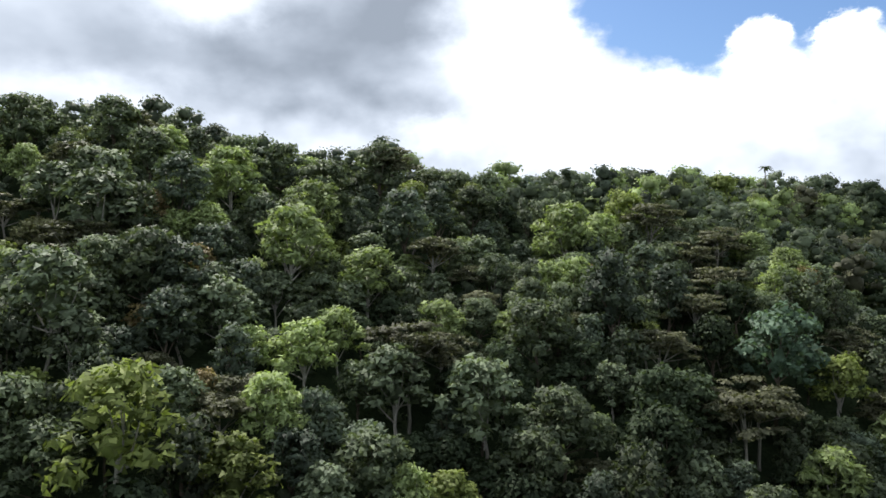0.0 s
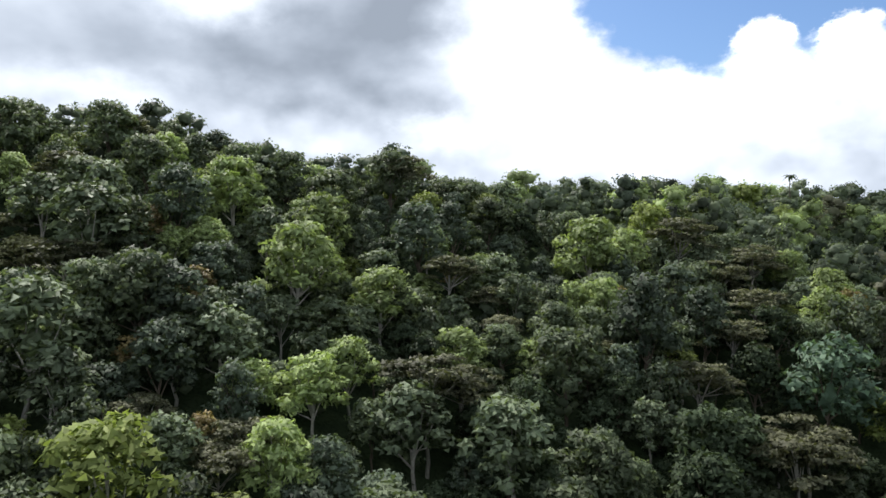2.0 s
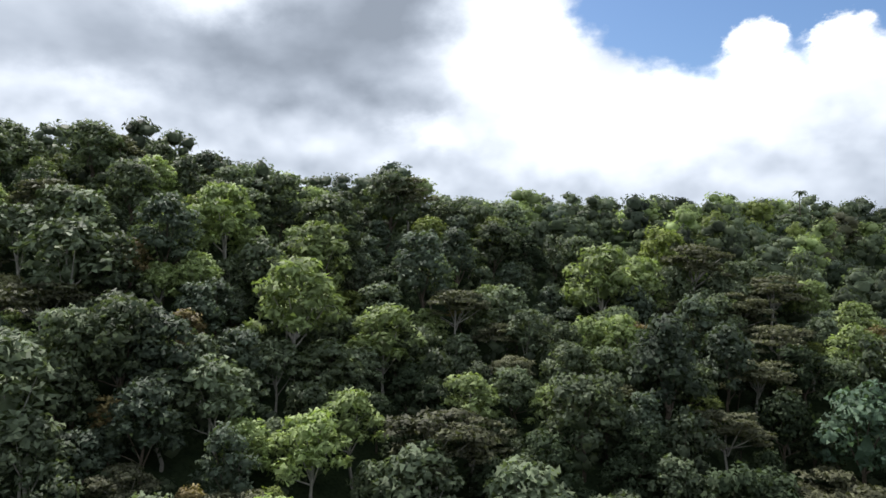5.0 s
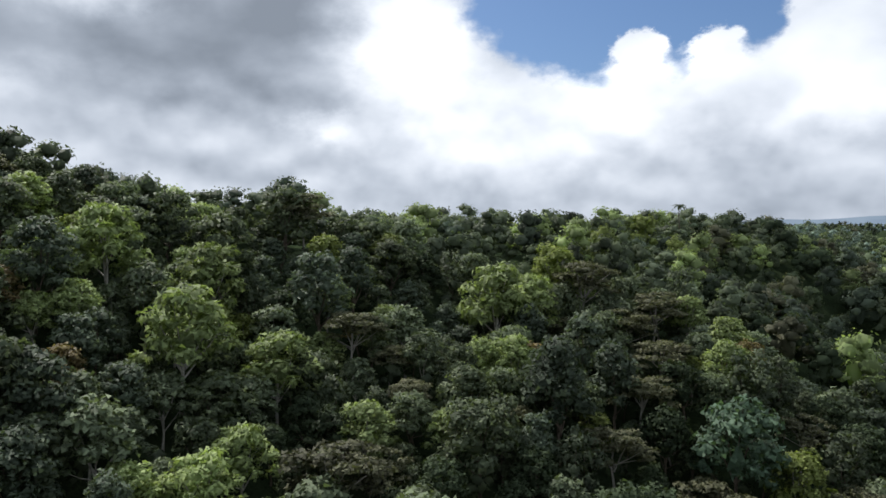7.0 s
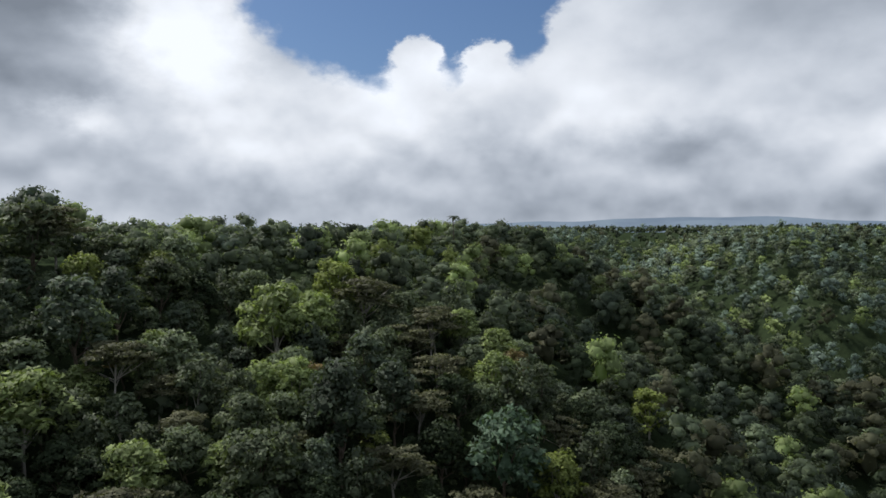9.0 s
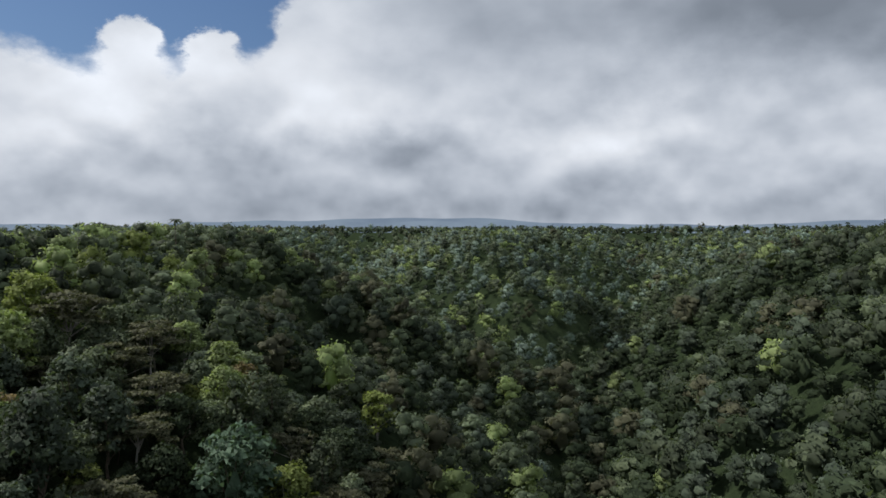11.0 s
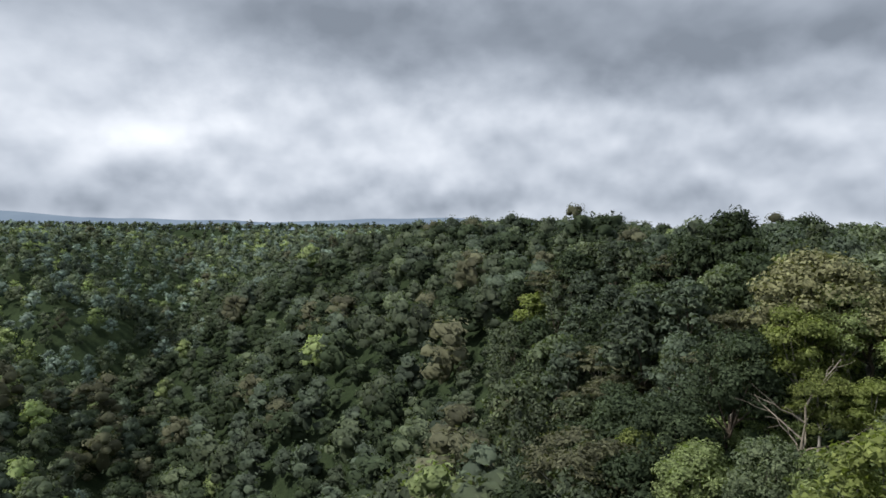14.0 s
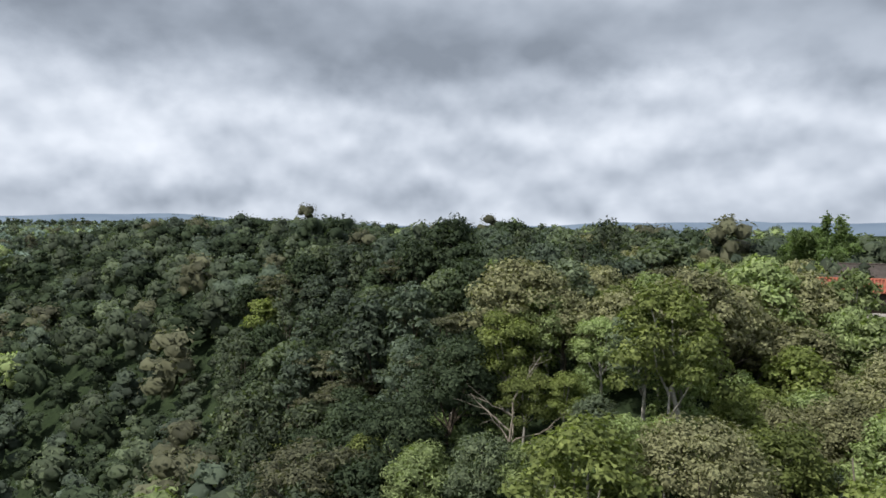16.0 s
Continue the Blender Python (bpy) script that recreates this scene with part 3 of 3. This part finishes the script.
spots = scatter(rng, 110000, lambda x, y: single(x, y) & ~yard(x, y) & ~((bearing(x, y) > 130.5) & (reach(x, y) > 86) & (reach(x, y) < 100)), 4.8, (-130, -140, 180, 190), taken)
for x, y in spots:
    a, r = bearing(x, y), reach(x, y)
    low = a > 119 and r < 150        # lower growth round the house and the bamboo
    brow = low or (a > 103 and r < 88)
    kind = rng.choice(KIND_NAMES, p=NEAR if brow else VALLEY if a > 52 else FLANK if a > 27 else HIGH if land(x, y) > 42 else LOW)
    size = float(np.clip(rng.lognormal(-0.07, 0.24), 0.52, 1.2 if a > 84 else 1.4))
    if brow:
        size *= 1.18
        size = min(size, (80.0 - float(land(x, y))) / 12.5)
    if low:
        tallest = 79.0 if a < 127 else 82.5 - (0.088 if r < 112 else 0.03) * r
        size = min(size, (tallest - float(land(x, y))) / 13.5)
    if size > 0.4:
        plant(str(kind), x, y, size, rng)
bushes = scatter(rng, 30000, lambda x, y: (bearing(x, y) > 88) & (bearing(x, y) < 140) & (reach(x, y) > 38) & (reach(x, y) < 84) & ~yard(x, y), 4.6, (-10, -70, 90, 30), [])
for x, y in bushes:
    plant("shrub", x, y, float(rng.uniform(0.6, 1.15)), rng)
spots += taken


# ---- the forest farther off, too many trees to count ----
def far_pattern(kind, seed, n, leaves, leaf):
    k, g = KINDS[kind], np.random.default_rng(seed)
    size = k["size"] * (k["n"] / n) ** 0.40
    lobes = lobes_dome(g, n, k["radius"] * 0.85, k["foot"] + k["height"] * 0.72 - 3.0, 3.0, size)
    per = leaves / sum(q[3] * q[4] for q in lobes)
    crown = crown_arrays(g, lobes, per, leaf, leaf * 0.70, k["flat"], low=-0.25, loose=0.40, depth=(0.66, 1.06), dome=0.8, rough=0.42, up=0.25)
    return with_hearts(crown, hearts(g, lobes, TWENTY if n > 9 else EIGHT, 0.66, 0.8, 0.25, 0.45))


def forest(name, label, points, kinds, weights, n, leaves, leaf, seed, size=1.1):
    """One joined sheet of crowns for each leaf colour."""
    g = np.random.default_rng(seed)
    picks = g.choice(len(kinds), len(points), p=weights)
    px, py = np.array(points).T
    foot = land(px, py)
    lie = np.stack([land(px - 4, py) - land(px + 4, py), land(px, py - 4) - land(px, py + 4), np.zeros(len(px))], -1) / 8
    for ki, kind in enumerate(kinds):
        pats = [far_pattern(kind, seed * 50 + ki * 5 + q, n, leaves, leaf) for q in range(4)]
        vs, fs, ns, tones, base = [], [], [], [], 0
        for i, ((x, y), w) in enumerate(zip(points, picks)):
            if w != ki:
                continue
            v, f, up = pats[int(g.integers(0, 4))]
            a, s = g.uniform(0, 6.283), size * float(np.clip(g.lognormal(-0.02, 0.24), 0.6, 1.28))
            ca, sb = math.cos(a) * s, math.sin(a) * s
            q = np.stack([v[:, 0] * ca - v[:, 1] * sb + x, v[:, 0] * sb + v[:, 1] * ca + y, v[:, 2] * s * g.uniform(0.88, 1.18) + foot[i]], -1)
            ns.append(unit(np.stack([up[:, 0] * ca - up[:, 1] * sb, up[:, 0] * sb + up[:, 1] * ca, up[:, 2] * s], -1) / s + 0.9 * lie[i]))
            vs.append(q), fs.append(f + base), tones.append(np.full(len(v), g.uniform(0, 1)))
            base += len(v)
        if not vs:
            continue
        me = mesh_from(name, np.concatenate(vs), np.concatenate(fs), np.concatenate(ns))
        me.attributes.new("tone", "FLOAT", "POINT").data.foreach_set("value", np.concatenate(tones).astype(np.float32))
        me.materials.append(LEAF_FAR[kind])
        tagged(new(name, me), label, "forest", kind="stuff")


def sector(a0, a1, r0, r1, brim=(0, 1e9)):
    """Tells which points lie in a stretch of the plan: bearings, reaches, distances from the stream beds."""
    def test(x, y):
        d = bed(x, y)[1]
        return (bearing(x, y) > a0) & (bearing(x, y) < a1) & (reach(x, y) >= r0) & (reach(x, y) < r1) & (d >= brim[0]) & (d < brim[1])
    return test


FAR_KINDS = ["broadleaf", "greyleaf", "lime", "umbrella", "vine", "round", "feather", "shadeleaf", "bluish"]
NORTH_MIX = [0.36, 0.25, 0.04, 0.00, 0.09, 0.10, 0.12, 0.02, 0.02]
# nearly half dark leaves: cloud shade put into the southern side's colour
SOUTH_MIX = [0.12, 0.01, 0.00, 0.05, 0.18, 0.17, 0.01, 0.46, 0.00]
FLANK_MIX = [0.25, 0.08, 0.01, 0.15, 0.15, 0.15, 0.07, 0.13, 0.01]
# many grey and bluish leaves, their colour standing for haze over the distance
HAZE_MIX = [0.17, 0.26, 0.00, 0.02, 0.02, 0.06, 0.16, 0.00, 0.31]
# shade of the side valley put into darker leaves, haze into bluish ones
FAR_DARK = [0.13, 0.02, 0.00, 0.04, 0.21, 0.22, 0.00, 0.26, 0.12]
middle = scatter(rng, 160000, lambda x, y: sector(-38, 140, 36, 340, (0, 190))(x, y) & ~single(x, y) & ~yard(x, y), 6.0, (-210, -240, 350, 355), spots)
north = [p for p in middle if bearing(*p) < 27]
flank = [p for p in middle if 27 <= bearing(*p) < 56]
south = [p for p in middle if bearing(*p) >= 56]
forest("forest_canopy", "mixed green rainforest canopy on the sunny hillside", north, FAR_KINDS, NORTH_MIX, 10, 300, 0.64, 3, 1.08)
forest("forest_canopy", "brownish dark green rainforest canopy on the hill's flank, part darkened for shade", flank, FAR_KINDS, FLANK_MIX, 10, 300, 0.64, 9, 1.08)
forest("forest_canopy", "rainforest canopy on the valley's south side, darkened green for cloud shade", south, FAR_KINDS, SOUTH_MIX, 10, 300, 0.64, 8, 1.08)
distant = scatter(rng, 120000, sector(18, 92, 340, 560), 6.8, (20, -30, 560, 560), middle)
forest("distant_forest", "rainforest canopy of the far valley, its greens cooled for haze", [p for p in distant if bearing(*p) < 58], FAR_KINDS, HAZE_MIX, 8, 160, 0.82, 4, 1.0)
forest("distant_forest", "rainforest canopy up the far side valley, greens darkened for cloud shade", [p for p in distant if bearing(*p) >= 58], FAR_KINDS, FAR_DARK, 8, 160, 0.82, 10, 1.0)
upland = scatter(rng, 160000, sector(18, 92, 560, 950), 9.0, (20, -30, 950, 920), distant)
forest("upland_forest", "rainforest canopy on the upland beyond the valley, blued for haze", upland, FAR_KINDS, HAZE_MIX, 5, 56, 1.2, 12, 1.05)
rim = scatter(rng, 60000, lambda x, y: (sector(-40, 160, 150, 480, (190, 1e9))(x, y) | sector(92, 130, 340, 520)(x, y)) & ~((bearing(x, y) > 126) & (reach(x, y) < 172)), 8.0, (-350, -420, 560, 500), distant)
forest("plateau_forest", "far forest on the rim of the plateau", [p for p in rim if reach(*p) < 270], FAR_KINDS, SOUTH_MIX, 10, 220, 0.72, 5, 1.0)
forest("plateau_forest", "far forest on the rim of the plateau", [p for p in rim if reach(*p) >= 270], FAR_KINDS, NORTH_MIX, 7, 90, 1.0, 15, 1.0)
skyline = scatter(rng, 60000, sector(20, 92, 950, 2200), 29.0, (200, 0, 2000, 2000), [])
forest("skyline_forest", "forest along the far horizon", skyline, FAR_KINDS, FAR_DARK, 3, 22, 2.6, 7, 1.2)
shrubs = scatter(rng, 60000, lambda x, y: sector(-38, 84, 60, 170)(x, y) | sector(84, 140, 88, 170)(x, y), 4.8, (-130, -140, 180, 200), [])
forest("undergrowth", "dark green shrubs and saplings under the trees", shrubs, ["vine", "broadleaf"], [0.6, 0.4], 4, 44, 1.1, 6, 0.45)


def build_mountains():
    """The ranges at the edge of sight, painted in haze blue."""
    g = np.random.default_rng(11)
    n = 240
    a = np.radians(np.linspace(-60, 175, n))
    deg = np.degrees(a)
    for radius, share, label in ((4300, 1.0, "far mountain range under the clouds, painted haze blue"), (3900, 0.72, "nearer range of hills, painted haze blue")):
        ph = g.uniform(0, 6.28, 6)
        up = 0.75 + share * (0.85 * np.exp(-((deg - 46) / 26) ** 2) + 0.5 * np.exp(-((deg - 80) / 9) ** 2))
        h = 80 + radius * np.tan(np.radians(up)) + sum(9 / (q + 1) * np.sin(a * (9.1 + 11.7 * q) + ph[q]) for q in range(6))
        x, y = radius * np.sin(a), radius * np.cos(a)
        foot = np.stack([x * 0.93, y * 0.93, np.full(n, 40.0)], -1)
        crest = np.stack([x, y, h], -1)
        behind = np.stack([x * 1.05, y * 1.05, np.full(n, 40.0)], -1)
        i = np.arange(n - 1)
        quads = np.concatenate([np.stack([i + o, i + o + 1, i + o + n + 1, i + o + n], -1) for o in (0, n)])
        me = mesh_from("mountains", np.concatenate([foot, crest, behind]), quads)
        me.materials.append(HAZE_BLUE)
        me.polygons.foreach_set("use_smooth", np.ones(len(quads), bool))
        tagged(new("backdrop", me), label, "mountains", kind="structure")


build_mountains()


# ---- single things: bamboo, bare trees, palm, house ----
def part(name, data, material, parent, label=""):
    """One mesh of a thing, from (vertices, faces) arrays."""
    me = mesh_from(name, *data)
    me.materials.append(material)
    ob = new(name, me)
    ob.parent = parent
    return tagged(ob, label) if label else ob


def box_arrays(x0, y0, z0, x1, y1, z1):
    v = [(x, y, z) for z in (z0, z1) for y in (y0, y1) for x in (x0, x1)]
    f = [(0, 2, 3, 1), (4, 5, 7, 6), (0, 1, 5, 4), (2, 6, 7, 3), (0, 4, 6, 2), (1, 3, 7, 5)]
    return np.array(v, float), np.array(f)


def bamboo_clump(x, y, height):
    """A great clump of bamboo whose culms arch outwards at the tips."""
    g = np.random.default_rng(21)
    root = tagged(new("bamboo_clump"), "tall plumed clump of green bamboo with arching tips", "bamboo")
    root.matrix_basis = pose(x, y, float(land(x, y)))
    for i in range(36):
        a, lean = g.uniform(0, 6.283), g.uniform(0.06, 0.40)
        h, r0 = height * g.uniform(0.66, 1.0), 2.2 * math.sqrt(g.uniform(0.0, 1.0))
        path = []
        for k in range(11):
            u = k / 10
            out = r0 + h * lean * u ** 2.4
            path.append((out * math.cos(a), out * math.sin(a), -0.4 + h * (u - 0.45 * lean * 2.4 * u ** 6)))
        culm = part("culm", limb(path, np.linspace(0.07, 0.015, 11), 5), BAMBOO_STEM, root)
        pts = np.array(path)
        u = g.uniform(0.28, 1.0, 640) ** 0.75
        seg = np.clip(u * 10, 0, 9.999)
        j = seg.astype(int)
        wide = 0.45 * (1.05 - u)[:, None] + 0.38
        p = pts[j] + (pts[j + 1] - pts[j]) * (seg - j)[:, None] + g.normal(0, 1, (640, 3)) * wide - np.array([0, 0, 0.35]) * wide
        blades = leaf_blades(g, p, unit(g.normal(0, 1, (640, 3)) + np.array([0, 0, 0.6])), 0.80, 0.27, 0.1, 0.5)
        spray = part("leaf_spray", (blades, np.arange(len(blades)).reshape(-1, 3)), LEAF["bamboo"], culm)
        tagged(spray, "drooping narrow bamboo leaves", kind="stuff")


def bare_tree(x, y, height, lean, seed, forks):
    """A leafless pale tree."""
    g = np.random.default_rng(seed)
    root = tagged(new("bare_tree"), "leafless dead tree with pale crooked branches" if forks else "slender leafless white trunk", "tree")
    root.matrix_basis = pose(x, y, float(land(x, y)), lean, 0, g.uniform(0, 360) if forks else 0)
    stem = bend(g, (0, 0, -1), (0.4, 0.2, height * 0.62 if forks else height), 6, 0.14)
    part("trunk", limb(stem, np.linspace(0.17, 0.08 if forks else 0.05, 7), 7), BARK_BARE, root)
    for i in range(forks):
        k = int(g.integers(2, 7))
        a, ln = i * 2.4 + g.uniform(-0.4, 0.4), height * g.uniform(0.32, 0.55)
        base = np.array(stem[k])
        tip = base + np.array([math.cos(a) * ln * 0.75, math.sin(a) * ln * 0.75, ln * g.uniform(0.25, 0.8)])
        path = bend(g, base, tip, 5, 0.20)
        branch = part("branch", limb(path, np.linspace(0.085, 0.03, 6), 6), BARK_BARE, root)
        for q in range(3):
            s0 = np.array(path[2 + q])
            e0 = s0 + unit(tip - base) * ln * 0.3 + g.normal(0, ln * 0.14, 3)
            part("twig", limb(bend(g, s0, e0, 3, 0.10), (0.035, 0.028, 0.02, 0.01), 5), BARK_BARE, branch)


def palm_tree(x, y, height):
    g = np.random.default_rng(5)
    root = tagged(new("palm_tree"), "small dark palm standing above the ridge canopy", "palm")
    root.matrix_basis = pose(x, y, float(land(x, y)))
    part("trunk", limb(bend(g, (0, 0, -1), (0.3, 0, height), 5, 0.1), np.linspace(0.2, 0.12, 6), 6), BARK_DARK, root)
    for i in range(13):
        a, up = i * 2.4, g.uniform(0.1, 0.9)
        path = [np.array((0.3, 0, height)) + np.array((math.cos(a) * 2.6 * u, math.sin(a) * 2.6 * u, 2.2 * up * u - 2.0 * u * u)) for u in np.linspace(0, 1, 6)]
        v, f = [], []
        side = np.array((-math.sin(a), math.cos(a), 0))
        for k, p in enumerate(path):
            w = 0.42 * math.sin(math.pi * (0.12 + 0.83 * k / 5))
            v += [p + side * w - np.array((0, 0, w * 0.5)), p, p - side * w - np.array((0, 0, w * 0.5))]
        for k in range(5):
            f += [(3 * k, 3 * k + 1, 3 * k + 4, 3 * k + 3), (3 * k + 1, 3 * k + 2, 3 * k + 5, 3 * k + 4)]
        part("frond", (np.array(v), np.array(f)), LEAF["palm"], root)


def house(x, y, turn):
    """A low timber house with a red tiled roof and a veranda."""
    root = tagged(new("house"), "low dark timber house with an orange-red tiled roof", "house")
    root.matrix_basis = pose(x, y, float(land(x, y)) + 0.2, 0, 0, turn)
    w, d, h = 7.0, 3.2, 3.0
    part("plinth", box_arrays(-w - 0.4, -d - 2.2, -3.0, w + 0.4, d + 0.4, 0), PLASTER, root)
    for name, q in (("wall", (-w, -d, 0, w, -d + 0.2, h)), ("wall", (-w, d - 0.2, 0, w, d, h)), ("wall", (-w, -d + 0.2, 0, -w + 0.2, d - 0.2, h)), ("wall", (w - 0.2, -d + 0.2, 0, w, d - 0.2, h))):
        part(name, box_arrays(*q), TIMBER, root)
    for i in range(4):
        cx = -5.2 + i * 3.4
        win = part("window", box_arrays(cx - 0.7, -d - 0.06, 1.0, cx + 0.7, -d - 0.003, 2.3), FRAME, root, "white-framed window")
        part("pane", box_arrays(cx - 0.6, -d - 0.09, 1.1, cx - 0.03, -d - 0.063, 2.2), GLASS, win)
        part("pane", box_arrays(cx + 0.03, -d - 0.09, 1.1, cx + 0.6, -d - 0.063, 2.2), GLASS, win)
    for i in range(6):
        cx = -6.6 + i * 2.64
        part("post", box_arrays(cx - 0.08, -d - 1.9, 0, cx + 0.08, -d - 1.74, h - 0.75), FRAME, root)
    part("railing", box_arrays(-6.8, -d - 1.88, 0.9, 6.8, -d - 1.76, 1.0), FRAME, root)
    rise = 1.2
    for sgn, eave in ((-1, d + 2.4), (1, d + 0.7)):
        slab = part("roof", limb_roof(w + 0.7, eave, h - 0.25 - (0.55 if sgn < 0 else 0), h + rise, sgn), ROOF, root, "orange-red clay tile roof slope")
        for k in range(38):
            u = -w - 0.6 + k * (2 * w + 1.2) / 37
            z0 = h - 0.25 - (0.55 if sgn < 0 else 0)
            part("tile_row", limb([(u, sgn * 0.05, h + rise + 0.05), (u, sgn * eave, z0 + 0.05)], (0.11, 0.11), 6), ROOF, slab)
    part("ridge_cap", limb([(-w - 0.75, 0, h + rise + 0.06), (w + 0.75, 0, h + rise + 0.06)], (0.16, 0.16), 8), ROOF, root)


def shed(x, y, turn):
    """A wide low building under a dark hipped roof, behind the house."""
    root = tagged(new("shed"), "wide low shed with a dark weathered hipped roof", "shed")
    root.matrix_basis = pose(x, y, float(land(x, y)) + 0.1, 0, 0, turn)
    w, d, h = 7.5, 3.6, 2.5
    for q in ((-w, -d, -1.5, w, -d + 0.2, h), (-w, d - 0.2, -1.5, w, d, h), (-w, -d + 0.2, -1.5, -w + 0.2, d - 0.2, h), (w - 0.2, -d + 0.2, -1.5, w, d - 0.2, h)):
        part("wall", box_arrays(*q), TIMBER, root)
    e, f, t, r = w + 0.9, d + 0.9, h + 2.7, w - 2.6
    v = np.array([(-e, -f, h - 0.2), (e, -f, h - 0.2), (e, f, h - 0.2), (-e, f, h - 0.2), (-r, 0, t), (r, 0, t)])
    roof = part("roof", (np.concatenate([v, v - np.array([0, 0, 0.15])]), np.array([(0, 1, 5, 4), (2, 3, 4, 5), (1, 2, 5, 5), (3, 0, 4, 4), (6, 10, 11, 7), (8, 11, 10, 9), (0, 6, 7, 1), (1, 7, 8, 2), (2, 8, 9, 3), (3, 9, 6, 0)])), OLD_ROOF, root, "dark brown weathered hipped roof")
    part("ridge_cap", limb([(-r, 0, t + 0.03), (r, 0, t + 0.03)], (0.14, 0.14), 8), OLD_ROOF, roof)
    for a, b in ((0, 4), (1, 5), (2, 5), (3, 4)):
        part("hip_cap", limb([v[a] + np.array([0, 0, 0.03]), v[b] + np.array([0, 0, 0.03])], (0.11, 0.11), 6), OLD_ROOF, roof)


def limb_roof(half, eave, z_low, z_top, sgn):
    """A sloping roof slab 12 cm thick."""
    v, f = box_arrays(-half, 0, 0, half, 1, 1)
    out = [(px, sgn * eave * py, z_top + (z_low - z_top) * py - 0.12 * (1 - pz)) for px, py, pz in v]
    return np.array(out), f


LEAF["bamboo"] = leaf_material("leaf_bamboo", (0.085, 0.125, 0.045), (0.120, 0.170, 0.062), (0.165, 0.215, 0.085), 0.15, 0.38)
LEAF["palm"] = leaf_material("leaf_palm", (0.030, 0.045, 0.025), (0.040, 0.060, 0.030), (0.060, 0.080, 0.040), 0.3, 0.2)
BAMBOO_STEM = plain_material("bamboo_stem", (0.16, 0.18, 0.06), (0.22, 0.22, 0.09), rough=0.5)
BARK_BARE = plain_material("bark_bare", (0.20, 0.17, 0.13), (0.36, 0.32, 0.26), scale=4.0)
PLASTER = plain_material("plinth_plaster", (0.30, 0.28, 0.25), (0.38, 0.36, 0.32))
TIMBER = plain_material("dark_timber", (0.06, 0.045, 0.035), (0.10, 0.075, 0.055), scale=1.5)
FRAME = plain_material("painted_wood", (0.45, 0.42, 0.38), (0.55, 0.52, 0.48), rough=0.6)
ROOF = plain_material("clay_tile", (0.30, 0.085, 0.050), (0.42, 0.14, 0.085), rough=0.8, scale=1.2)
OLD_ROOF = plain_material("weathered_roof", (0.060, 0.048, 0.040), (0.100, 0.082, 0.070), scale=1.5)
GLASS = plain_material("window_glass", (0.03, 0.035, 0.04), (0.04, 0.045, 0.05), rough=0.08, bump=0.02)

bamboo_clump(106.5, -83.6, 22.0)
bare_tree(BARE[0], BARE[1], 11.0, 4, 31, 9)
bare_tree(33.5, -23.0, 13.5, -5, 32, 0)
palm_tree(111, 246, 17.5)
house(73.5, -63.8, 45)
shed(88.0, -77.0, 42)
